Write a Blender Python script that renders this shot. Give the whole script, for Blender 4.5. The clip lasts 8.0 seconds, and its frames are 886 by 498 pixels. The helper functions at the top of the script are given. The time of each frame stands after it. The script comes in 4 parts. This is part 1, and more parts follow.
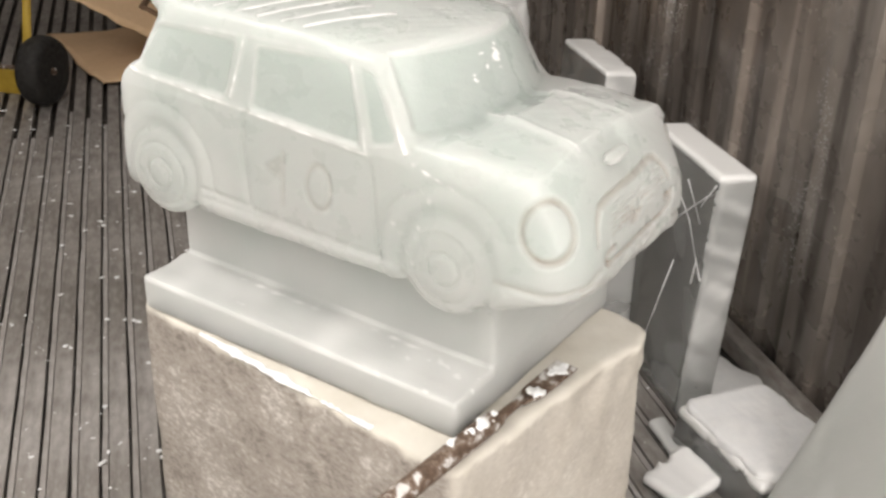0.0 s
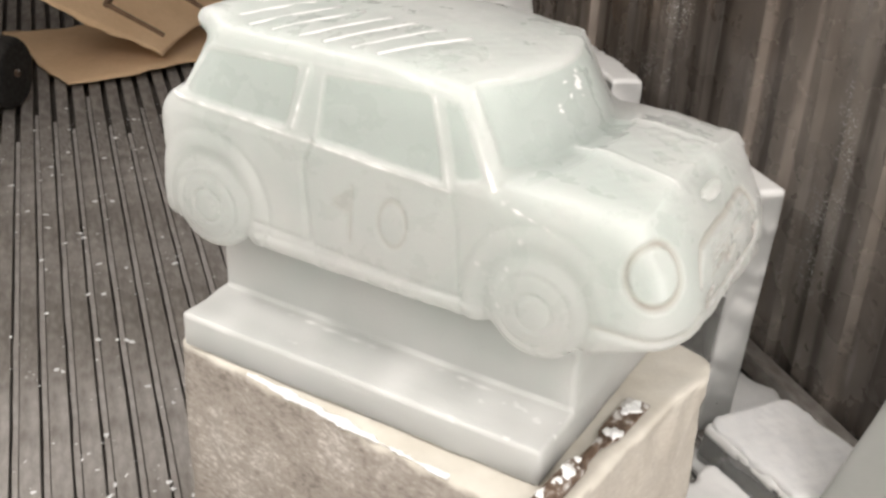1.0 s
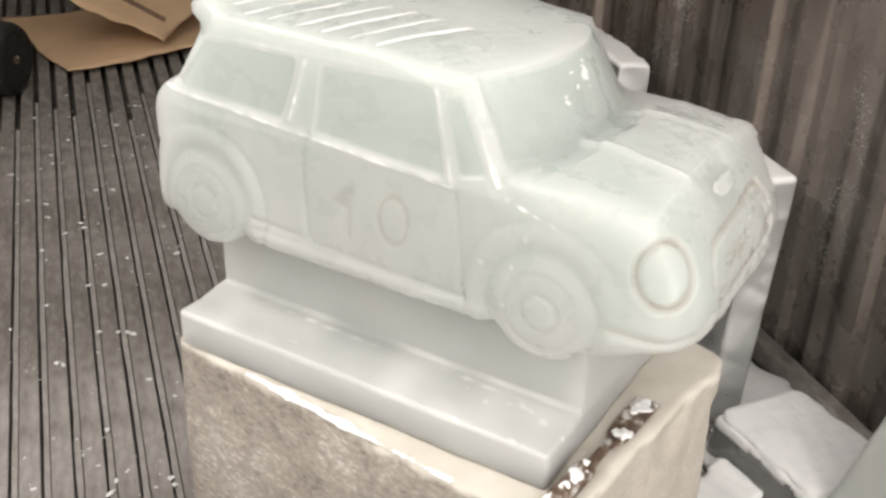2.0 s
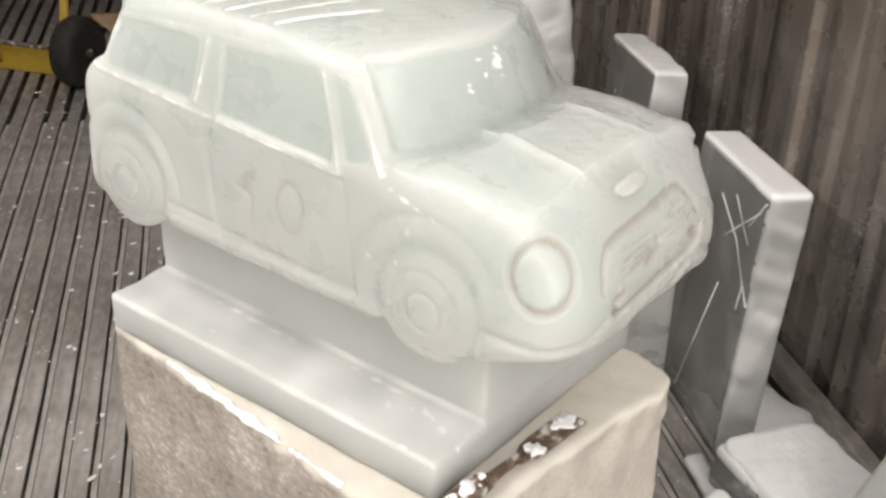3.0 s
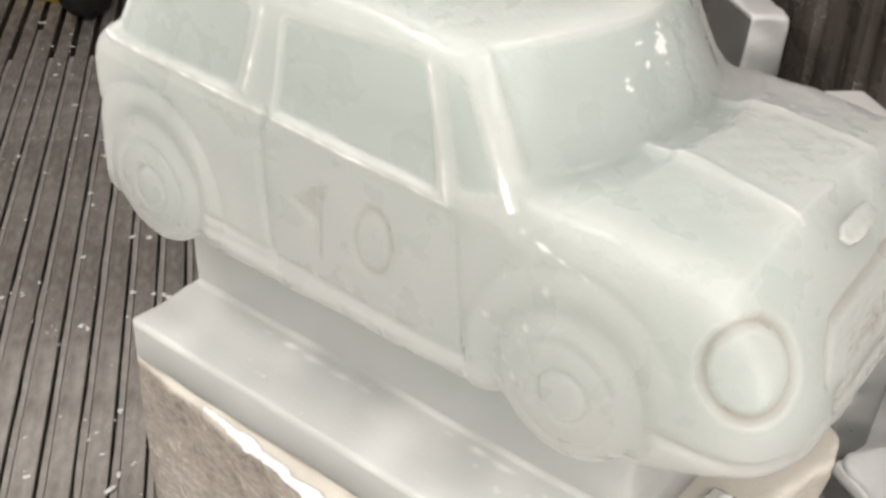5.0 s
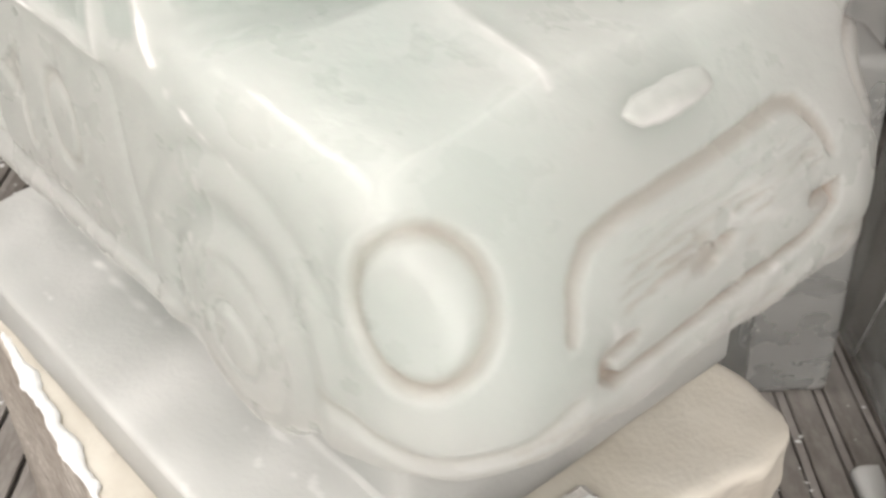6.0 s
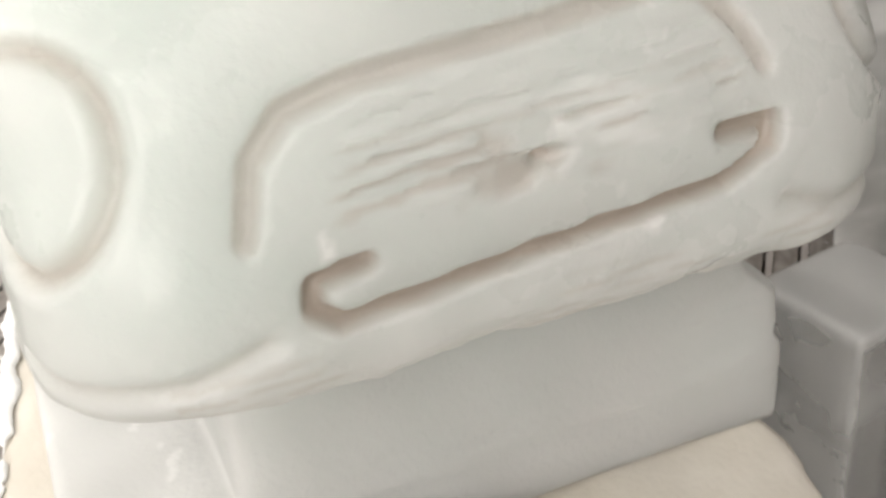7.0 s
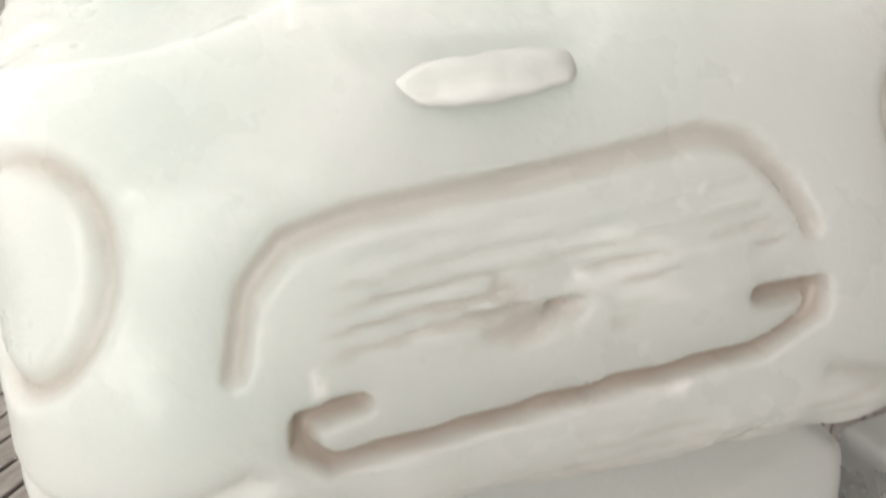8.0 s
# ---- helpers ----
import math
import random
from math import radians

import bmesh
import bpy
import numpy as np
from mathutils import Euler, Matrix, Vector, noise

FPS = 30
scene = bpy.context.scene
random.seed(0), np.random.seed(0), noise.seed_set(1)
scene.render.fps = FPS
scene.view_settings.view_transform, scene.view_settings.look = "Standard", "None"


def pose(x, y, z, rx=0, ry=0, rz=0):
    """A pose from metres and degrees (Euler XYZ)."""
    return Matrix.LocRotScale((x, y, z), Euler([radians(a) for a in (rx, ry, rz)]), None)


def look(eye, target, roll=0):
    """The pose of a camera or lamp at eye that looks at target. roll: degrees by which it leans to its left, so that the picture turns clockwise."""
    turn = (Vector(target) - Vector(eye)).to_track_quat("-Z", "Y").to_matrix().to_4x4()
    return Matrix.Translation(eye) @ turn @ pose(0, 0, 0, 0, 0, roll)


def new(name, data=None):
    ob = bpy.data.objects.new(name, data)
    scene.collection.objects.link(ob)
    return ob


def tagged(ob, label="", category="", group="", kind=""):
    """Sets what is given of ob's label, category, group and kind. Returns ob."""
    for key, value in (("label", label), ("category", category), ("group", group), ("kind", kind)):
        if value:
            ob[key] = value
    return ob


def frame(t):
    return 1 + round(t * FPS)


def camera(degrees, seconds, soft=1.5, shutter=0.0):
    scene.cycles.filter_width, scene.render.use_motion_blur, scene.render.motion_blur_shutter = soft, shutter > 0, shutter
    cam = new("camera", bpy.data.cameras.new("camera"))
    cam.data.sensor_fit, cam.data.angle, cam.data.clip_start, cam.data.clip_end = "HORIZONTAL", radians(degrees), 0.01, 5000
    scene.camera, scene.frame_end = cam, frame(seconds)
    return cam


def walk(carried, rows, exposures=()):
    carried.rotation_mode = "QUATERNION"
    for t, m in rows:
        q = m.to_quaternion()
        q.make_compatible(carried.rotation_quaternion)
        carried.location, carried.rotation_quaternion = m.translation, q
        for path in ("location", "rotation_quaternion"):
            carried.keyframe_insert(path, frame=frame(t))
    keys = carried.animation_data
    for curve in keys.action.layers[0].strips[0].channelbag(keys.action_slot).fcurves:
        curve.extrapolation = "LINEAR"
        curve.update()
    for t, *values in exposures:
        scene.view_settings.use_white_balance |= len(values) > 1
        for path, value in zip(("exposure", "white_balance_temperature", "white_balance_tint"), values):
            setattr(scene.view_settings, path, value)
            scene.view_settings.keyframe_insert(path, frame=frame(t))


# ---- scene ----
cam = camera(44.0, 8.0, soft=2.7, shutter=0.4)
PATH = [
    (0, (0.567, -0.843, 1.275), (-0.423, 0.633, 0.358), 1.3),
    (0.5, (0.476, -0.846, 1.286), (-0.46, 0.66, 0.361), 1.8),
    (1, (0.389, -0.857, 1.288), (-0.494, 0.676, 0.355), 2.5),
    (1.5, (0.349, -0.844, 1.288), (-0.509, 0.692, 0.337), 2.6),
    (2, (0.371, -0.819, 1.285), (-0.513, 0.694, 0.321), 2.0),
    (2.2, (0.41, -0.778, 1.278), (-0.517, 0.709, 0.313), 1.9),
    (3.3, (0.543, -0.64, 1.239), (-0.551, 0.741, 0.292), 1.4),
    (3.5, (0.532, -0.633, 1.237), (-0.556, 0.746, 0.282), 1.6),
    (4, (0.485, -0.598, 1.23), (-0.603, 0.77, 0.259), 1.7),
    (4.2, (0.438, -0.582, 1.229), (-0.634, 0.79, 0.245), 1.8),
    (5.3, (0.266, -0.395, 1.145), (-0.78, 0.897, 0.032), 1.7),
    (5.5, (0.286, -0.312, 1.099), (-0.809, 0.932, -0.021), 0.7),
    (6, (0.366, -0.172, 1.042), (-0.909, 0.868, -0.096), -2.5),
    (6.5, (0.43, -0.051, 0.987), (-1.05, 0.717, -0.117), -6.1),
    (7, (0.413, 0.028, 0.914), (-1.219, 0.643, -0.065), -4.8),
    (7.5, (0.413, 0.065, 0.903), (-1.322, 0.547, 0.034), -3.3),
    (8, (0.404, 0.063, 0.919), (-1.362, 0.521, 0.099), -2.5),
]
walk(cam, [(t, look(eye, target, roll)) for t, eye, target, roll in PATH], [(0.0, 0.0, 6500, 10), (3.5, 0.0, 6500, 10), (5.4, -0.16, 6500, 10), (6.5, -0.04, 6500, 10), (7.5, 0.06, 6500, 10), (8.0, 0.04, 6500, 10)])

# ---- light ----
TURN = 139.7                       # the container's long side against the car's axis
ROOM = pose(0, 0, 0, 0, 0, TURN)   # local: x along the container, -y towards the corrugated wall
world = bpy.data.worlds.new("world")
scene.world = world
world.use_nodes = True
world.node_tree.nodes["Background"].inputs["Color"].default_value = (0.9, 0.95, 1.0, 1)
world.node_tree.nodes["Background"].inputs["Strength"].default_value = 0.02
# unseen fill lamps, added overhead and along the walls to even the ice
# fills: along, across, height, how far they are tipped towards the room's middle, watts
FILLS = [(-1.6, -1.25, 2.1, 50, 10.0), (0.3, -1.25, 2.1, 50, 14.5), (-1.7, 0.70, 2.15, -45, 19.0), (-0.4, 0.70, 2.15, -40, 5.0), (0.4, -0.3, 2.22, 0, 4.0), (2.3, -1.0, 2.2, 20, 4.0)]
for along, across, up, tip, watts in FILLS:
    lamp = bpy.data.lights.new("unseen_fill", "AREA")
    lamp.shape, lamp.size, lamp.size_y, lamp.energy, lamp.color = "RECTANGLE", 1.2, 0.16, watts * 1.33, (1.0, 0.95, 0.91)
    new("unseen_fill", lamp).matrix_world = ROOM @ pose(along, -across, up, -tip, 0, 0)

# unseen fill lamp, added in front of the solid near wall
lamp = bpy.data.lights.new("near_end_fill", "AREA")
lamp.shape, lamp.size, lamp.size_y, lamp.energy, lamp.color = "RECTANGLE", 1.5, 1.5, 57.0, (1.0, 0.95, 0.91)
new("near_end_fill", lamp).matrix_world = ROOM @ look((-2.5, -0.58, 0.95), (0.0, -0.2, 0.7))


# ---- materials ----
def nodes_of(name):
    m = bpy.data.materials.new(name)
    m.use_nodes = True
    t = m.node_tree
    b = t.nodes["Principled BSDF"]
    return m, t, b


def add(t, kind, **values):
    nd = t.nodes.new(kind)
    for k, v in values.items():
        if k in nd.inputs:
            nd.inputs[k].default_value = v
    return nd


def noise_of(t, scale, detail=4.0, rough=0.55, stretch=(1, 1, 1)):
    """Noise in object space, in metres."""
    co = t.nodes.new("ShaderNodeTexCoord")
    mp = t.nodes.new("ShaderNodeMapping")
    mp.inputs["Scale"].default_value = stretch
    nz = t.nodes.new("ShaderNodeTexNoise")
    nz.inputs["Scale"].default_value, nz.inputs["Detail"].default_value, nz.inputs["Roughness"].default_value = scale, detail, rough
    t.links.new(co.outputs["Object"], mp.inputs["Vector"])
    t.links.new(mp.outputs["Vector"], nz.inputs["Vector"])
    return nz.outputs["Fac"]


def ramp(t, fac, stops):
    r = t.nodes.new("ShaderNodeValToRGB")
    e = r.color_ramp.elements
    while len(e) < len(stops):
        e.new(0.5)
    for el, (p, c) in zip(e, stops):
        el.position, el.color = p, (*c, 1) if len(c) == 3 else (c[0], c[0], c[0], 1)
    t.links.new(fac, r.inputs["Fac"])
    return r.outputs["Color"]


def mix(t, fac, a, b, how="MIX"):
    m = t.nodes.new("ShaderNodeMix")
    m.data_type, m.blend_type = "RGBA", how
    for sock, v in ((m.inputs["Factor"], fac), (m.inputs["A"], a), (m.inputs["B"], b)):
        if isinstance(v, (tuple, float, int)):
            sock.default_value = (*v, 1) if isinstance(v, tuple) else v
        else:
            t.links.new(v, sock)
    return m.outputs["Result"]


def bump(t, b, height, strength, distance):
    n = t.nodes.new("ShaderNodeBump")
    n.inputs["Strength"].default_value, n.inputs["Distance"].default_value = strength, distance
    t.links.new(height, n.inputs["Height"])
    t.links.new(n.outputs["Normal"], b.inputs["Normal"])


def ice_material(name, clear, milky, sss, rough, transmission=0.0, fine=260.0, reach=1.0):
    """Carved ice: clear depths, milky clouds, and rime where the attribute "frost" is high."""
    m, t, b = nodes_of(name)
    cloud = noise_of(t, 6.0, 6.0)
    fr = t.nodes.new("ShaderNodeAttribute")
    fr.attribute_name = "frost"
    col = mix(t, ramp(t, cloud, [(0.3, (0.0,)), (0.7, (1.0,))]), clear, milky)
    cl = t.nodes.new("ShaderNodeAttribute")
    cl.attribute_name = "polish"
    col = mix(t, cl.outputs["Fac"], col, tuple(v * 0.98 for v in clear))
    rime = ramp(t, fr.outputs["Fac"], [(0.40, (0.60, 0.61, 0.595)), (0.85, (0.86, 0.86, 0.85))])
    col = mix(t, fr.outputs["Fac"], col, rime)
    # tool cuts: a darker beige puts the shade inside them into the colour
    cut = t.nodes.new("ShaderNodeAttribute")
    cut.attribute_name = "groove_shade"
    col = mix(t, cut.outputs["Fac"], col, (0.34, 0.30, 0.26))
    t.links.new(col, b.inputs["Base Color"])
    grain = noise_of(t, fine, 3.0)
    wave = noise_of(t, 26.0, 4.0)
    # rime and the darkened cuts are opaque, the rest lets light in deep
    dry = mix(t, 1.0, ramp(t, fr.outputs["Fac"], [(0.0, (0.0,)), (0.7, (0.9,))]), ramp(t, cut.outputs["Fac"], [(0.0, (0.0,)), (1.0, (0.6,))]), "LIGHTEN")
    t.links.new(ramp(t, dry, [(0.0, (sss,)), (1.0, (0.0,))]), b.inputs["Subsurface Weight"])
    b.inputs["Subsurface Radius"].default_value = (0.070, 0.075, 0.072)
    b.inputs["Subsurface Scale"].default_value = reach
    b.inputs["IOR"].default_value = 1.31
    b.inputs["Coat Weight"].default_value, b.inputs["Coat Roughness"].default_value, b.inputs["Coat IOR"].default_value = 0.28, 0.22, 1.35
    if transmission:
        t.links.new(ramp(t, fr.outputs["Fac"], [(0.0, (transmission,)), (0.8, (0.0,))]), b.inputs["Transmission Weight"])
    t.links.new(mix(t, fr.outputs["Fac"], ramp(t, wave, [(0.3, (rough * 0.7,)), (0.7, (rough * 1.3,))]), (0.75, 0.75, 0.75)), b.inputs["Roughness"])
    bump(t, b, mix(t, 0.25, wave, grain), 0.35, 0.004)
    return m


def mottled(name, stops, scale, rough, metal=0.0, bump_at=(120.0, 0.3, 0.002), stretch=(1, 1, 1), fine=60.0):
    """Two scales of noise through one ramp of colours."""
    m, t, b = nodes_of(name)
    f = mix(t, 0.35, noise_of(t, scale, 6.0, 0.6, stretch), noise_of(t, fine, 4.0, 0.6, stretch))
    t.links.new(ramp(t, f, stops), b.inputs["Base Color"])
    t.links.new(ramp(t, noise_of(t, scale * 2.3, 5.0, 0.6, stretch), [(0.3, (max(rough - 0.15, 0.05),)), (0.7, (min(rough + 0.15, 1.0),))]), b.inputs["Roughness"])
    b.inputs["Metallic"].default_value = metal
    bump(t, b, noise_of(t, bump_at[0], 4.0, 0.6, stretch), bump_at[1], bump_at[2])
    return m


ICE = ice_material("carved_ice", (0.412, 0.452, 0.430), (0.455, 0.466, 0.450), 1.0, 0.30, 0.0, 260.0, 3.2)
ICE_SMALL = ice_material("carved_ice_detail", (0.42, 0.445, 0.425), (0.46, 0.475, 0.455), 1.0, 0.3, 0.0, 260.0, 0.15)
ICE_BASE = ice_material("sawn_ice", (0.415, 0.441, 0.415), (0.475, 0.484, 0.460), 1.0, 0.36, 0.0, 260.0, 1.6)
ICE_BLOCK = ice_material("clear_block_ice", (0.50, 0.51, 0.50), (0.66, 0.67, 0.66), 0.2, 0.16, 0.78)
RIME = mottled("carved_rime", [(0.3, (0.56, 0.565, 0.56)), (0.7, (0.70, 0.70, 0.69))], 40.0, 0.8, 0.0, (300.0, 0.5, 0.003))
SNOW = mottled("ice_shavings", [(0.25, (0.80, 0.81, 0.82)), (0.75, (0.93, 0.93, 0.92))], 22.0, 0.85, 0.0, (300.0, 0.6, 0.003))
def foam_material():
    """Scuffed mottled sides; the attribute "frost" marks the paler top and +x end."""
    m, t, b = nodes_of("scuffed_foam")
    f = mix(t, 0.5, noise_of(t, 9.0, 8.0, 0.7), noise_of(t, 90.0, 6.0, 0.7, (1, 1, 1.8)))
    col = ramp(t, f, [(0.38, (0.22, 0.195, 0.17)), (0.46, (0.34, 0.305, 0.27)), (0.54, (0.41, 0.375, 0.335)), (0.62, (0.62, 0.59, 0.55))])
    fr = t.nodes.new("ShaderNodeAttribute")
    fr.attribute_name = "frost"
    pale_tone = ramp(t, noise_of(t, 14.0, 4.0), [(0.3, (0.56, 0.525, 0.455)), (0.7, (0.68, 0.65, 0.585))])
    t.links.new(mix(t, fr.outputs["Fac"], col, pale_tone), b.inputs["Base Color"])
    b.inputs["Roughness"].default_value = 0.85
    bump(t, b, mix(t, 0.5, noise_of(t, 240.0, 4.0), noise_of(t, 40.0, 5.0)), 0.4, 0.003)
    return m


FOAM = foam_material()
FLOOR = mottled("worn_aluminium", [(0.32, (0.13, 0.116, 0.103)), (0.48, (0.32, 0.296, 0.272)), (0.64, (0.54, 0.515, 0.49))], 5.0, 0.5, 0.35, (90.0, 0.25, 0.002), (0.35, 1, 1))
FLOOR_ICE = mottled("grey_floor_ice", [(0.3, (0.22, 0.20, 0.18)), (0.5, (0.36, 0.335, 0.315)), (0.7, (0.52, 0.50, 0.485))], 9.0, 0.55, 0.0, (150.0, 0.5, 0.003), (0.4, 1, 1))
PAN = mottled("floor_pan", [(0.3, (0.09, 0.081, 0.073)), (0.7, (0.21, 0.19, 0.17))], 8.0, 0.7)
def wall_material():
    """Dull steel lining: tall bands, broad stains, runs, and specks of hoar frost in patches."""
    m, t, b = nodes_of("stained_steel_lining")
    stain = ramp(t, noise_of(t, 2.6, 5.0, 0.6, (1, 1, 0.45)), [(0.32, (0.092, 0.078, 0.067)), (0.50, (0.155, 0.134, 0.118)), (0.62, (0.23, 0.206, 0.185)), (0.74, (0.40, 0.375, 0.35))])
    bands = ramp(t, noise_of(t, 11.0, 2.0, 0.5, (1, 0, 0.04)), [(0.40, (0.35, 0.33, 0.31)), (0.47, (1.0, 1.0, 1.0)), (0.60, (1.15, 1.13, 1.1)), (0.64, (2.2, 2.15, 2.1))])
    col = mix(t, 0.85, stain, bands, "MULTIPLY")
    runs = ramp(t, noise_of(t, 26.0, 3.0, 0.6, (1, 1, 0.12)), [(0.60, (0.0,)), (0.70, (0.55,))])
    col = mix(t, runs, col, (0.28, 0.26, 0.24))
    specks = ramp(t, noise_of(t, 170.0, 2.0, 0.7), [(0.57, (0.0,)), (0.63, (1.0,))])
    patch = ramp(t, noise_of(t, 5.0, 3.0, 0.6, (1, 1, 0.7)), [(0.56, (0.0,)), (0.64, (1.0,))])
    col = mix(t, mix(t, 1.0, specks, patch, "MULTIPLY"), col, (0.75, 0.74, 0.72))
    t.links.new(col, b.inputs["Base Color"])
    t.links.new(ramp(t, noise_of(t, 9.0, 5.0), [(0.3, (0.16,)), (0.7, (0.42,))]), b.inputs["Roughness"])
    b.inputs["Metallic"].default_value = 0.35
    bump(t, b, noise_of(t, 10.0, 5.0), 0.35, 0.012)
    return m


WALL = wall_material()
# whites for the unseen surfaces, chosen to bounce light onto the car
CEIL = mottled("pale_bounce_ceiling", [(0.3, (0.80, 0.79, 0.77)), (0.7, (0.8, 0.79, 0.77))], 3.0, 0.6)
PALE = mottled("pale_bounce_lining", [(0.3, (0.70, 0.69, 0.66)), (0.7, (0.80, 0.79, 0.77))], 2.0, 0.5)
CARD = mottled("corrugated_cardboard", [(0.3, (0.66, 0.455, 0.265)), (0.7, (0.80, 0.575, 0.36))], 6.0, 0.85, 0.0, (150.0, 0.2, 0.001))
CARD_EDGE = mottled("wet_cardboard", [(0.3, (0.14, 0.09, 0.055)), (0.7, (0.25, 0.16, 0.10))], 20.0, 0.9)
YELLOW = mottled("yellow_paint", [(0.3, (0.42, 0.27, 0.03)), (0.7, (0.60, 0.42, 0.06))], 14.0, 0.45)
RUBBER = mottled("tyre_rubber", [(0.3, (0.010, 0.009, 0.008)), (0.7, (0.026, 0.024, 0.022))], 30.0, 0.75)
RUST = mottled("rusty_steel", [(0.30, (0.05, 0.034, 0.024)), (0.48, (0.13, 0.085, 0.058)), (0.54, (0.24, 0.19, 0.155)), (0.58, (0.62, 0.60, 0.58))], 70.0, 0.65, 0.2, (200.0, 0.6, 0.002))


# ---- mesh helpers ----
def shell(name, verts, faces, material, smooth=True):
    me = bpy.data.meshes.new(name)
    me.from_pydata(verts, [], faces)
    me.polygons.foreach_set("use_smooth", [smooth] * len(me.polygons))
    me.materials.append(material)
    me.update()
    return me


def part(name, data, parent, label="", m=None):
    ob = new(name, data)
    ob.parent = parent
    if m is not None:
        ob.matrix_basis = m
    return tagged(ob, label)


def thing(name, label, category, group="", kind="", data=None, m=None):
    ob = new(name, data)
    if m is not None:
        ob.matrix_basis = m
    return tagged(ob, label, category, group, kind)


def from_bm(name, bm, material, smooth=False):
    me = bpy.data.meshes.new(name)
    bm.to_mesh(me)
    bm.free()
    me.polygons.foreach_set("use_smooth", [smooth] * len(me.polygons))
    me.materials.append(material)
    return me


def box_bm(lo, hi, bevel=0.0, segments=2, bm=None, m=None):
    own = bm is None
    b = bmesh.new()
    c = [(lo[k] + hi[k]) / 2 for k in range(3)]
    d = [hi[k] - lo[k] for k in range(3)]
    bmesh.ops.create_cube(b, size=1, matrix=Matrix.Translation(c) @ Matrix.Diagonal((*d, 1)))
    if bevel:
        bmesh.ops.bevel(b, geom=b.edges[:], offset=bevel, segments=segments, affect="EDGES", profile=0.5)
    if m is not None:
        bmesh.ops.transform(b, matrix=m, verts=b.verts)
    if own:
        return b
    tmp = bpy.data.meshes.new("tmp")
    b.to_mesh(tmp)
    b.free()
    bm.from_mesh(tmp)
    bpy.data.meshes.remove(tmp)
    return bm


def tube_bm(points, radius, segments=12, bm=None):
    """A round bar through the points."""
    bm = bm or bmesh.new()
    pts = [Vector(p) for p in points]
    rings = []
    for k, p in enumerate(pts):
        d = (pts[min(k + 1, len(pts) - 1)] - pts[max(k - 1, 0)]).normalized()
        q = d.to_track_quat("Z", "Y").to_matrix()
        rings.append([bm.verts.new(p + q @ Vector((radius * math.cos(a), radius * math.sin(a), 0))) for a in [2 * math.pi * j / segments for j in range(segments)]])
    for r0, r1 in zip(rings, rings[1:]):
        for j in range(segments):
            bm.faces.new((r0[j], r0[(j + 1) % segments], r1[(j + 1) % segments], r1[j]))
    bm.faces.new(rings[0][::-1])
    bm.faces.new(rings[-1])
    return bm


def lathe_bm(profile, segments=32):
    """Turned about the y axis; the profile holds radius and y."""
    bm = bmesh.new()
    rings = [[bm.verts.new((r * math.cos(a), y, r * math.sin(a))) for a in [2 * math.pi * j / segments for j in range(segments)]] for r, y in profile]
    for r0, r1 in zip(rings, rings[1:]):
        for j in range(segments):
            bm.faces.new((r0[j], r1[j], r1[(j + 1) % segments], r0[(j + 1) % segments]))
    bm.faces.new(rings[0])
    bm.faces.new(rings[-1][::-1])
    bmesh.ops.recalc_face_normals(bm, faces=bm.faces)
    return bm


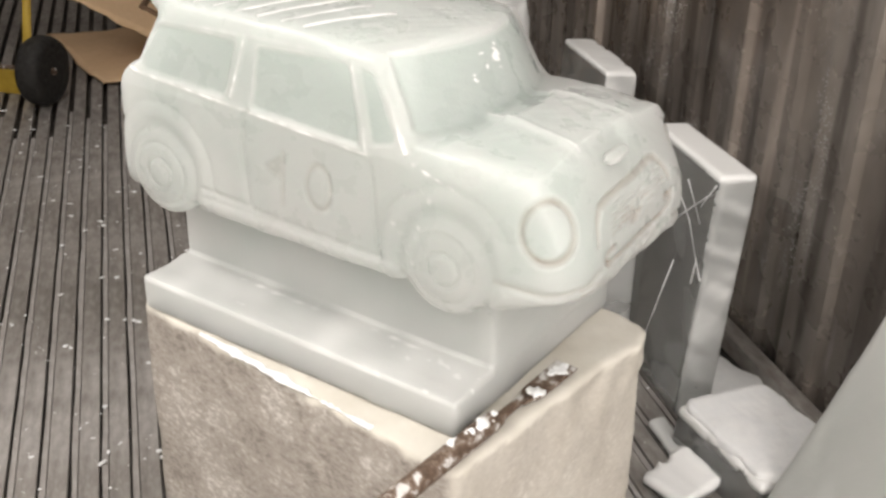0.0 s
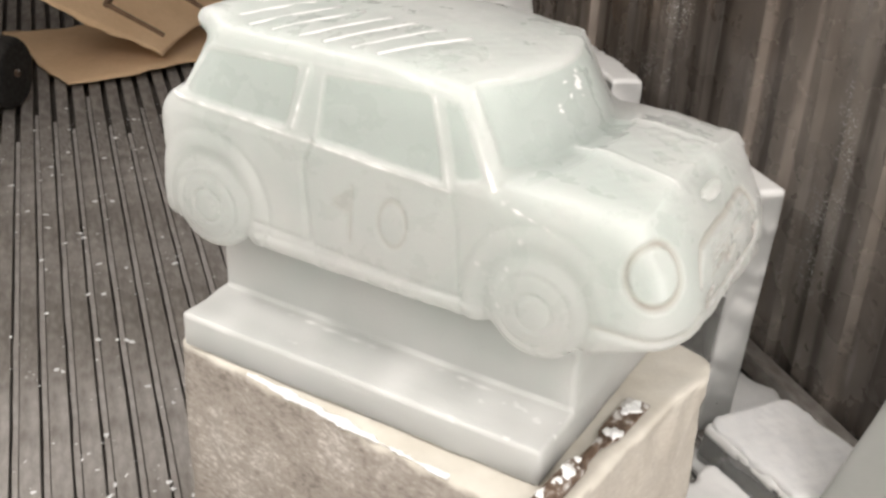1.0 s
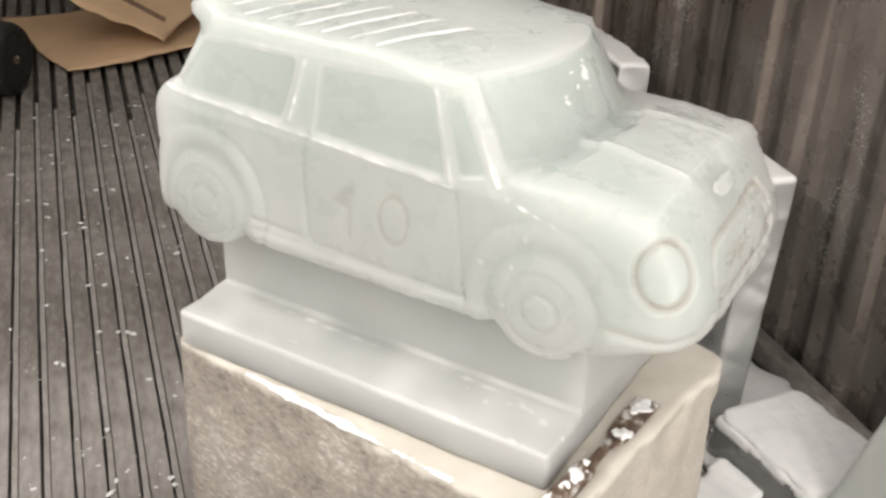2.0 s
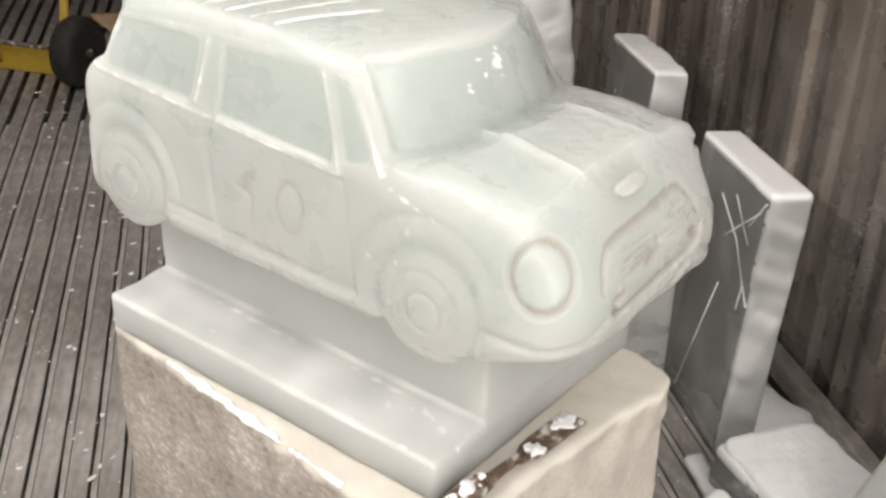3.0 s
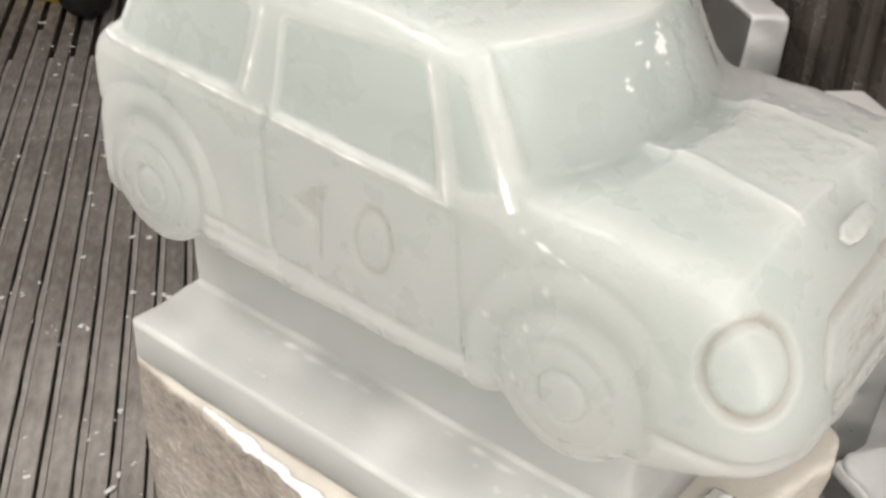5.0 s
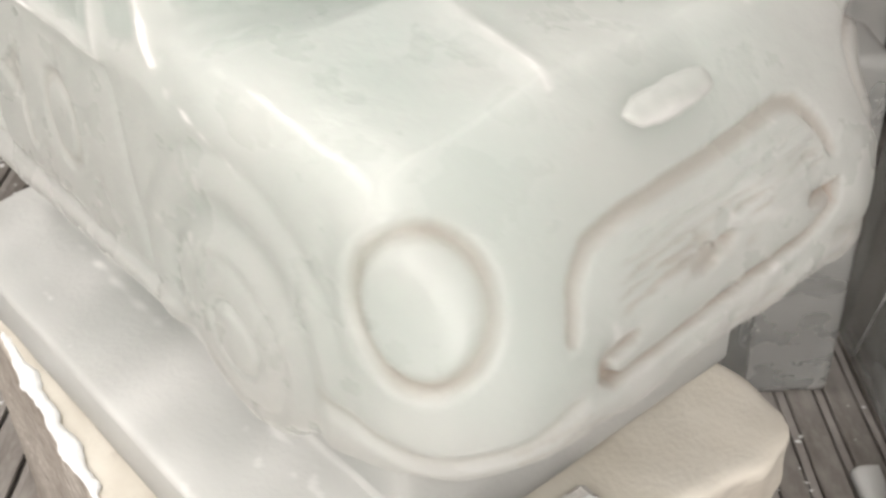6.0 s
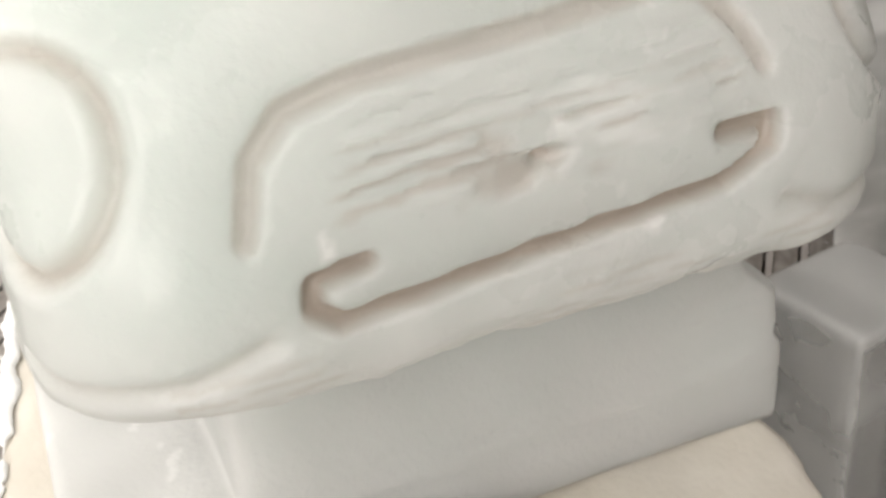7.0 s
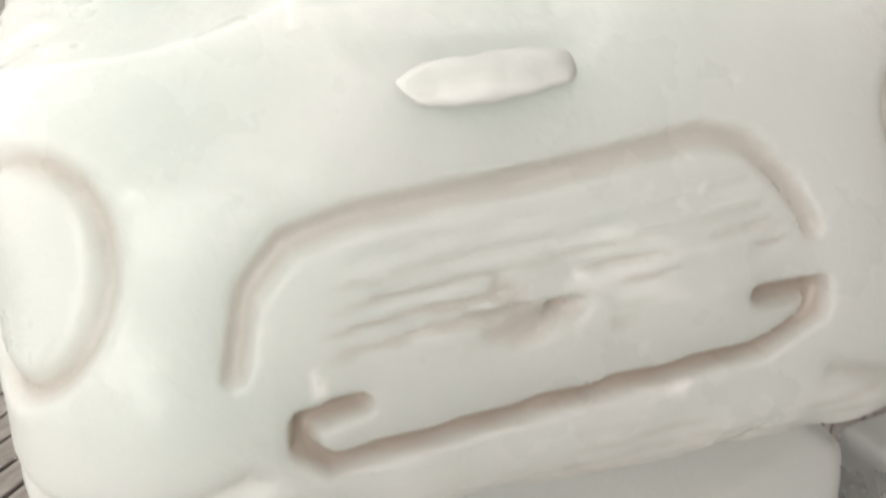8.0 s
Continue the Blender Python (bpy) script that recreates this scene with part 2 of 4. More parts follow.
# ---- carving: solids as distance fields, skinned on a grid ----
def carve(name, field, lo, hi, step, material, frost=None, polish=None, groove_shade=None):
    """Skin of field(x, y, z) = 0 as a mesh; frost(x, y, z) gives the rime on it."""
    n = [int(math.ceil((hi[k] - lo[k]) / step)) + 1 for k in range(3)]
    ax = [np.asarray(lo[k] + step * np.arange(n[k]), dtype=np.float32) for k in range(3)]
    X, Y, Z = ax[0][:, None, None], ax[1][None, :, None], ax[2][None, None, :]
    F = np.broadcast_to(field(X, Y, Z), n).astype(np.float32)
    S = F < 0
    cells = [S[a:n[0] - 1 + a, b:n[1] - 1 + b, c:n[2] - 1 + c] for a in (0, 1) for b in (0, 1) for c in (0, 1)]
    count = np.zeros(cells[0].shape, np.uint8)
    for q in cells:
        count += q
    I, J, K = np.nonzero((count > 0) & (count < 8))
    acc, num = np.zeros((len(I), 3), np.float32), np.zeros(len(I), np.float32)
    for axis in range(3):
        o1, o2 = [k for k in range(3) if k != axis]
        for p in (0, 1):
            for q in (0, 1):
                d = [0, 0, 0]
                d[o1], d[o2] = p, q
                a = F[I + d[0], J + d[1], K + d[2]]
                d2 = list(d)
                d2[axis] = 1
                b = F[I + d2[0], J + d2[1], K + d2[2]]
                hit = (a < 0) != (b < 0)
                t = np.where(hit, a / np.where(hit, a - b, 1), 0)
                v = np.zeros((len(I), 3), np.float32)
                v[:, o1], v[:, o2], v[:, axis] = p, q, t
                acc[hit] += v[hit]
                num[hit] += 1
    P = (np.stack([I, J, K], 1) + acc / num[:, None]) * step + np.asarray(lo, np.float32)
    index = np.full(count.shape, -1, np.int32)
    index[I, J, K] = np.arange(len(I))
    quads = []
    for axis in range(3):
        o1, o2 = (axis + 1) % 3, (axis + 2) % 3
        sl0, sl1 = [slice(None)] * 3, [slice(None)] * 3
        sl0[axis], sl1[axis] = slice(0, n[axis] - 1), slice(1, n[axis])
        a, b = S[tuple(sl0)], S[tuple(sl1)]
        e = np.argwhere(a != b)
        e = e[(e[:, o1] > 0) & (e[:, o2] > 0) & (e[:, o1] < n[o1] - 1) & (e[:, o2] < n[o2] - 1)]
        flip = a[e[:, 0], e[:, 1], e[:, 2]]
        ring = []
        for p, q in ((1, 1), (0, 1), (0, 0), (1, 0)):
            g = e.copy()
            g[:, o1] -= p
            g[:, o2] -= q
            ring.append(index[g[:, 0], g[:, 1], g[:, 2]])
        r = np.stack(ring, 1)
        r[~flip] = r[~flip][:, ::-1]
        quads.append(r)
    quads = np.concatenate(quads)
    me = bpy.data.meshes.new(name)
    me.vertices.add(len(P))
    me.vertices.foreach_set("co", P.ravel())
    me.loops.add(quads.size)
    me.loops.foreach_set("vertex_index", quads.ravel())
    me.polygons.add(len(quads))
    me.polygons.foreach_set("loop_start", np.arange(0, quads.size, 4))
    me.polygons.foreach_set("use_smooth", np.ones(len(quads), bool))
    for key, give in (("frost", frost), ("polish", polish), ("groove_shade", groove_shade)):
        if give is not None:
            at = me.attributes.new(key, "FLOAT", "POINT")
            at.data.foreach_set("value", np.clip(give(P[:, 0], P[:, 1], P[:, 2]), 0, 1).astype(np.float32))
    me.update(calc_edges=True)
    me.validate()
    me.materials.append(material)
    return me


def smax(a, b, k):
    h = np.clip(0.5 + 0.5 * (a - b) / k, 0, 1)
    return b + (a - b) * h + k * h * (1 - h)


def smin(a, b, k):
    return -smax(-a, -b, k)


def step_up(v, a, b):
    t = np.clip((v - a) / (b - a), 0, 1)
    return t * t * (3 - 2 * t)


def bell(d, w):
    return np.exp(-(d / w) ** 2)


def rbox(x, y, cx, cy, hx, hy, r):
    qx, qy = np.abs(x - cx) - hx + r, np.abs(y - cy) - hy + r
    return np.hypot(np.maximum(qx, 0), np.maximum(qy, 0)) + np.minimum(np.maximum(qx, qy), 0) - r


def line_d(a, b, pts):
    """Distance in a plane to a line through the points."""
    best = None
    for (x0, y0), (x1, y1) in zip(pts, pts[1:]):
        dx, dy = x1 - x0, y1 - y0
        t = np.clip(((a - x0) * dx + (b - y0) * dy) / (dx * dx + dy * dy), 0, 1)
        d = np.hypot(a - x0 - t * dx, b - y0 - t * dy)
        best = d if best is None else np.minimum(best, d)
    return best


def line3_d(x, y, z, pts):
    """Distance in space to a line through the points."""
    best = None
    for p, q in zip(pts, pts[1:]):
        d = [q[k] - p[k] for k in range(3)]
        t = np.clip(((x - p[0]) * d[0] + (y - p[1]) * d[1] + (z - p[2]) * d[2]) / sum(v * v for v in d), 0, 1)
        e = np.sqrt((x - p[0] - t * d[0]) ** 2 + (y - p[1] - t * d[1]) ** 2 + (z - p[2] - t * d[2]) ** 2)
        best = e if best is None else np.minimum(best, e)
    return best


def poly_d(a, b, pts):
    """Signed distance to a convex polygon given counter-clockwise, rounded at the corners."""
    best = None
    for (x0, y0), (x1, y1) in zip(pts, pts[1:] + pts[:1]):
        dx, dy = x1 - x0, y1 - y0
        d = ((a - x0) * dy - (b - y0) * dx) / math.hypot(dx, dy)
        best = d if best is None else smax(best, d, 0.008)
    return best


def rough(x, y, z, f, seed):
    """Cheap lumpy noise from a few crossed waves, about -1 to 1."""
    r = np.random.RandomState(seed)
    v = 0
    for k in range(7):
        d = r.normal(size=3)
        d = d / np.linalg.norm(d) * f * (0.7 + 0.35 * k)
        v = v + np.sin(x * d[0] + y * d[1] + z * d[2] + r.uniform(0, 6.28)) / (1 + 0.45 * k)
    return v / 2.6


# ---- the container ----
FAR, NEAR, WALL_N, OPP_N, TOP = 4.6, -2.6, 0.905, -1.42, 2.35

# unseen ceiling: closes the room and reflects light downwards
ceiling = thing("ceiling", "unseen ceiling of the cold container, kept pale to bounce light", "ceiling", kind="structure",
                data=from_bm("ceiling", box_bm((NEAR, -WALL_N, TOP), (FAR, -OPP_N, TOP + 0.08)), CEIL), m=ROOM)


def ribbed_wall(length, height, rib, depth, material):
    """A sheet-metal lining with upright ribs, 60 mm thick; it runs along x and faces +y."""
    verts, faces, x, k = [], [], 0.0, 0
    line = []
    r = random.Random(4)
    while x < length:
        w = rib * (0.85 + 0.3 * r.random())
        for a, d in ((0.0, 0.0), (w * 0.55, 0.0), (w * 0.62, -depth), (w * 0.93, -depth)):
            line.append((x + a, d))
        x += w
    line.append((x, 0.0))
    for a, d in line:
        verts += [(a, d, 0), (a, d, height), (a, -0.06, height), (a, -0.06, 0)]
    for i in range(len(line) - 1):
        for j in range(4):
            faces.append((4 * i + j, 4 * i + (j + 1) % 4, 4 * i + 4 + (j + 1) % 4, 4 * i + 4 + j))
    return shell("ribbed_wall", verts, faces, material, False)


wall_side = thing("wall_side", "dark stained ribbed metal container wall with frost streaks", "wall", kind="structure",
                  data=ribbed_wall(FAR - NEAR, TOP, 0.19, 0.014, WALL), m=ROOM @ pose(NEAR, -WALL_N, 0))
# unseen opposite wall, added pale as a reflector
wall_opposite = thing("wall_opposite", "unseen ribbed container wall, kept pale to bounce light", "wall", kind="structure",
                      data=ribbed_wall(FAR - NEAR, TOP, 0.17, 0.014, PALE), m=ROOM @ pose(FAR, -OPP_N, 0, 0, 0, 180))
wall_end = thing("wall_end", "dark metal end wall of the container", "wall", kind="structure",
                 data=ribbed_wall(WALL_N - OPP_N, TOP, 0.3, 0.02, WALL), m=ROOM @ pose(FAR, -WALL_N, 0, 0, 0, 90))
# unseen near end, added pale as a reflector
wall_near = thing("wall_near", "unseen near end of the container, kept pale to bounce light", "wall", kind="structure",
                   data=ribbed_wall(WALL_N - OPP_N, TOP, 0.3, 0.02, PALE), m=ROOM @ pose(NEAR, -OPP_N, 0, 0, 0, -90))
baseboard = thing("baseboard", "dull metal kick rail along the container wall", "kick rail", kind="structure",
                  data=from_bm("baseboard", box_bm((NEAR, -0.902, 0.0), (FAR, -0.865, 0.05), 0.006), FLOOR), m=ROOM)

floor = thing("floor", "grooved aluminium T-bar floor of a refrigerated container", "floor", kind="structure",
              data=from_bm("floor", box_bm((NEAR, -WALL_N, -0.09), (FAR, -OPP_N, -0.036)), PAN), m=ROOM)
PITCH, BAR = 0.0537, 0.036


def bar_mesh():
    w, h = BAR / 2, 0.006
    prof = [(-w, -0.0012), (-w + 0.0015, 0), (w - 0.0015, 0), (w, -0.0012), (w, -h), (0.003, -h - 0.002), (0.003, -0.045), (-0.003, -0.045), (-0.003, -h - 0.002), (-w, -h)]
    n = len(prof)
    verts = [(x, y, z) for x in (NEAR, FAR) for y, z in prof]
    faces = [(i, (i + 1) % n, n + (i + 1) % n, n + i) for i in range(n)] + [tuple(range(n))[::-1], tuple(range(n, 2 * n))]
    return shell("floor_bar", verts, faces, FLOOR, False)


# ---- the ice car ----
MID = 0.163
HUB_Z = 0.725


def car_side(y):
    return MID - np.abs(y - MID)           # 0 at either flank, MID on the centre line


WIN_REAR = [(-0.472, 0.851), (-0.314, 0.845), (-0.300, 0.914), (-0.430, 0.910)]
WIN_DOOR = [(-0.273, 0.841), (-0.113, 0.833), (-0.138, 0.919), (-0.269, 0.913)]
BELT = [(-0.480, 0.850), (-0.28, 0.838), (-0.105, 0.828)]
POST = [(-0.304, 0.850), (-0.289, 0.914)]
PILLAR = [(-0.101, 0.022, 0.924), (-0.057, 0.012, 0.840)]
SCREEN_TOP = [(-0.101, 0.022, 0.924), (-0.085, 0.060, 0.938), (-0.070, 0.110, 0.945), (-0.066, 0.164, 0.947)]
SCREEN_FOOT = [(-0.058, 0.013, 0.839), (-0.032, 0.050, 0.848), (-0.006, 0.112, 0.852), (0.000, 0.164, 0.854)]
DOOR_POST = [(-0.134, 0.020, 0.919), (-0.104, 0.007, 0.828)]
ROOF_RAIL = [(-0.436, 0.020, 0.916), (-0.293, 0.021, 0.921), (-0.132, 0.022, 0.926), (-0.101, 0.022, 0.926)]
STRIP = [(-0.102, 0.836), (-0.066, 0.845), (-0.105, 0.914), (-0.128, 0.916)]
SCREEN = [(0.028, 0.852), (0.298, 0.852), (0.288, 0.932), (0.038, 0.932)]


def screen_x(y, z):
    return 0.002 - 2.7 * (y - MID) ** 2 - (z - 0.84) * 0.62


def body_field(x, y, z):
    s = car_side(y)
    plan = np.where(x > -0.17, rbox(x, y, -0.173, MID, 0.322, 0.163, 0.064), rbox(x, y, -0.178, MID, 0.327, 0.163, 0.032))
    top = 0.854 - 0.10 * np.clip(x - 0.02, 0, 1) - 1.0 * np.clip(x - 0.095, 0, 1) + 0.012 * step_up(s, 0.04, 0.13) * step_up(x, -0.05, 0.0)
    low = smax(plan, z - top, 0.044)
    low = smax(low, 0.692 + 0.02 * step_up(x, 0.05, 0.12) - z, 0.02)
    # the flank leans in a little towards the belt line
    low = smax(low, 0.001 + 0.06 * np.clip(z - 0.69, 0, 1) - s, 0.012)
    # cabin
    cab = smax(0.010 + 0.16 * np.clip(z - 0.83, 0, 1) + 0.35 * np.clip(0.83 - z, 0, 1) - s, z - (0.952 - 0.75 * (y - MID) ** 2 - 0.09 * np.clip(x + 0.2, 0, 1)), 0.013)
    cab = smax(cab, (x - screen_x(y, z)) * 0.84, 0.009)
    cab = smax(cab, (-0.499 + 0.55 * np.clip(z - 0.84, 0, 1) + 1.0 * (y - MID) ** 2 - x) * 0.86, 0.02)
    cab = np.maximum(cab, 0.76 - z)
    f = smin(low, cab, 0.010)
    # rear spoiler lip
    sp = np.sqrt(((x + 0.437) / 1.5) ** 2 + (z - 0.934) ** 2 + np.maximum(np.abs(y - MID) - 0.115, 0) ** 2) - 0.015
    f = smin(f, sp, 0.012)
    return f


FRONT_ARC = [(0.071, 0.771), (0.077, 0.791), (0.089, 0.802), (0.110, 0.807), (0.170, 0.811), (0.215, 0.815), (0.228, 0.811), (0.240, 0.798), (0.246, 0.786)]
SLOT = [(0.104, 0.757), (0.088, 0.754), (0.087, 0.745), (0.095, 0.739), (0.228, 0.751), (0.246, 0.760), (0.247, 0.768), (0.228, 0.768)]
HEADLIGHT = (0.114, 0.020, 0.795)


def headlight_d(x, y, z):
    s = car_side(y)
    return np.sqrt((x - HEADLIGHT[0]) ** 2 + (s - HEADLIGHT[1]) ** 2 + ((z - HEADLIGHT[2]) * 0.86) ** 2)


HOLLOW = [(0.128, 0.763), (0.192, 0.767), (0.174, 0.776), (0.152, 0.781), (0.138, 0.779)]
HOLLOW_TOP = [(0.140, 0.777), (0.163, 0.776), (0.157, 0.782), (0.151, 0.794), (0.145, 0.790)]


def hollow_d(y, z):
    return np.minimum(poly_d(y, z, HOLLOW), poly_d(y, z, HOLLOW_TOP))


def pit_d(y, z):
    """The deep chipped pit in the middle of the grille."""
    return np.hypot((y - 0.165) / 1.7, z - 0.7745)



def score_lines(y, z):
    """Long ragged scratches that run with the grille's slope."""
    tilt = z - 0.085 * y
    fine = np.sin(tilt * 1080.0 + 1.5 * rough(0 * y, y * 0.3, tilt, 60.0, 25))
    return 0.55 * fine - 0.30 + 0.95 * rough(0 * y, y * 0.45, tilt * 1.6, 130.0, 15)


def door_number(x, z):
    num = np.minimum(line_d(x, z, [(-0.224, 0.800), (-0.226, 0.738)]) - 0.003, poly_d(x, z, [(-0.256, 0.776), (-0.226, 0.764), (-0.224, 0.800)]))
    return np.minimum(num, np.abs(np.hypot((x + 0.172) / 0.66, z - 0.771) - 0.026) - 0.004)


# painted shade: darker tone in grooves, slot, hollow, pit and engraved number
def body_groove_shade(x, y, z):
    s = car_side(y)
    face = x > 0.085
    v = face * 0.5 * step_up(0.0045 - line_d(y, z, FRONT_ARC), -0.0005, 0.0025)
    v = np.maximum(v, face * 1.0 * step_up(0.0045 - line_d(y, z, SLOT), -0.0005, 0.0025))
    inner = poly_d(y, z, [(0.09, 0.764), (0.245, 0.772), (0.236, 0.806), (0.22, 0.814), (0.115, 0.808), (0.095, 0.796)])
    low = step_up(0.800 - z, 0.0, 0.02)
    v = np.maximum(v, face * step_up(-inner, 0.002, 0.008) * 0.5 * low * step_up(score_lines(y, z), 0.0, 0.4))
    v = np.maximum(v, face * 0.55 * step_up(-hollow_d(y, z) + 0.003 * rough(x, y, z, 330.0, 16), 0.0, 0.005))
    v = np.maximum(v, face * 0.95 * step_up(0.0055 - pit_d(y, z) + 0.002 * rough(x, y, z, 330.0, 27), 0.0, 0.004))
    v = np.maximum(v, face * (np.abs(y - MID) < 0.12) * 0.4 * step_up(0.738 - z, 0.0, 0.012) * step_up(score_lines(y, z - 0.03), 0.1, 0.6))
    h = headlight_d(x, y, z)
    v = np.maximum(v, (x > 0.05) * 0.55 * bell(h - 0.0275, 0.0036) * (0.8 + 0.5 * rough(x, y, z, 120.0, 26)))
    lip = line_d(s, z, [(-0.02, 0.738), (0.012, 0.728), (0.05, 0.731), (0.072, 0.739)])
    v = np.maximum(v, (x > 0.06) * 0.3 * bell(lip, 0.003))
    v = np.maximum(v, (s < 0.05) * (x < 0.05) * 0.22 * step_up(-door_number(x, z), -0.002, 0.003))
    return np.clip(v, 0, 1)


def carved_body(x, y, z):
    f = body_field(x, y, z)
    s = car_side(y)
    flank = step_up(0.06 - s, 0.0, 0.02) * step_up(0.09 - x, 0.0, 0.02)
    # side windows
    for win in (WIN_REAR, WIN_DOOR):
        d = poly_d(x, z, win)
        f = f + flank * (0.0026 * step_up(-d, -0.001, 0.004) - 0.0009 * bell(d - 0.002, 0.003))
    # door post, belt line, door cut, sill
    f = f - flank * 0.0025 * bell(line_d(x, z, POST), 0.004)
    f = f - flank * 0.0014 * bell(line_d(x, z, BELT), 0.004)
    f = f + flank * 0.0032 * bell(line_d(x, z, [(-0.278, 0.838), (-0.289, 0.818), (-0.287, 0.780), (-0.280, 0.722)]), 0.0035)
    f = f + flank * 0.0022 * bell(line_d(x, z, [(-0.355, 0.722), (-0.20, 0.714), (-0.085, 0.712)]), 0.0035)
    f = f + flank * 0.0018 * bell(line_d(x, z, [(-0.088, 0.720), (-0.096, 0.79), (-0.104, 0.828)]), 0.003)
    f = f - flank * 0.003 * step_up(0.712 - z, 0.0, 0.008) * step_up(-np.abs(x + 0.21), -0.16, -0.14)
    # door number: a flagged stroke and a ring
    num = door_number(x, z)
    f = f + flank * 0.0022 * step_up(-num, -0.002, 0.003)
    # wheel arches
    for wx in (0.0, -0.425):
        r = np.hypot(x - wx, z - 0.728)
        f = f - flank * 0.0018 * bell(r - 0.074, 0.010) * step_up(z, 0.69, 0.72)
        f = f + flank * 0.0016 * bell(r - 0.060, 0.006)
        f = f + flank * 0.0015 * bell(r - 0.088, 0.004)
    # windscreen and the ridges round it
    d = np.abs(x - screen_x(y, z))
    near = step_up(0.03 - d, 0.0, 0.012) * step_up(z, 0.85, 0.858)
    f = f + near * 0.004 * step_up(-poly_d(y, z, SCREEN), -0.002, 0.006)
    f = f + flank * 0.003 * step_up(-poly_d(x, z, STRIP), -0.001, 0.004)
    for line in (PILLAR, DOOR_POST, SCREEN_TOP):
        f = f - 0.0020 * bell(line3_d(x, s, z, line), 0.0030)
    f = f - 0.0010 * bell(line3_d(x, s, z, ROOF_RAIL), 0.004) + 0.002 * bell(line3_d(x, s, z, SCREEN_FOOT), 0.006)
    # bonnet creases and cowl
    top = step_up(z, 0.80, 0.82) * step_up(x, -0.03, -0.01)
    crease = np.abs(s - (0.112 - 0.10 * (x + 0.008)))
    f = f - top * 0.0032 * bell(crease, 0.006) * step_up(0.108 - x, 0.0, 0.03)
    f = f + top * 0.0035 * bell(np.hypot(x - 0.101, np.maximum(np.abs(y - 0.150) - 0.03, 0)), 0.008)
    # face: grille outline, number slot, bumper lip, headlights
    face = step_up(x, 0.085, 0.105)
    f = f + face * 0.0048 * step_up(0.0040 - line_d(y, z, FRONT_ARC), -0.0008, 0.0024)
    f = f + face * 0.0085 * step_up(0.0040 - line_d(y, z, SLOT), -0.0008, 0.002)
    inner = poly_d(y, z, [(0.09, 0.764), (0.245, 0.772), (0.236, 0.806), (0.22, 0.814), (0.115, 0.808), (0.095, 0.796)])
    inside = face * step_up(-inner, 0.002, 0.010)
    tilt = z - 0.055 * y
    f = f + inside * (0.0008 * np.sin(tilt * 640.0 + 1.6 * np.sin(y * 46.0)) + 0.0012 * rough(x, y * 0.4, z, 340.0, 5))
    # ragged score lines and a broken-out hollow in the grille
    f = f + inside * 0.0028 * step_up(score_lines(y, z), 0.0, 0.45)
    f = f + face * 0.0045 * step_up(-hollow_d(y, z) + 0.003 * rough(x, y, z, 330.0, 16), 0.0, 0.006)
    f = f + face * 0.0060 * step_up(0.0065 - pit_d(y, z) + 0.002 * rough(x, y, z, 330.0, 27), 0.0, 0.005)
    chip = np.hypot((y - 0.186) / 2.2, z - 0.784 + 0.22 * (y - 0.186))
    f = f + face * step_up(0.012 - chip, 0.0, 0.006) * 0.0013 * rough(0 * x, y * 0.5, z * 1.6, 420.0, 18)
    lip = line_d(s, z, [(-0.02, 0.738), (0.012, 0.728), (0.05, 0.731), (0.072, 0.739)])
    f = f + step_up(x, 0.06, 0.075) * 0.004 * bell(lip, 0.004)
    f = f + face * 0.0016 * rough(x, y * 0.5, z, 420.0, 8) * step_up(0.742 - z, 0, 0.012) * step_up(s, 0.05, 0.09)
    h = headlight_d(x, y, z)
    f = f + 0.0052 * bell(h - 0.0275, 0.0032) - 0.0008 * bell(h - 0.034, 0.004) + 0.0058 * bell(h, 0.022)
    # tool marks
    f = f + 0.0009 * rough(x, y, z, 70.0, 2) + 0.00035 * rough(x, y, z, 260.0, 3)
    return f


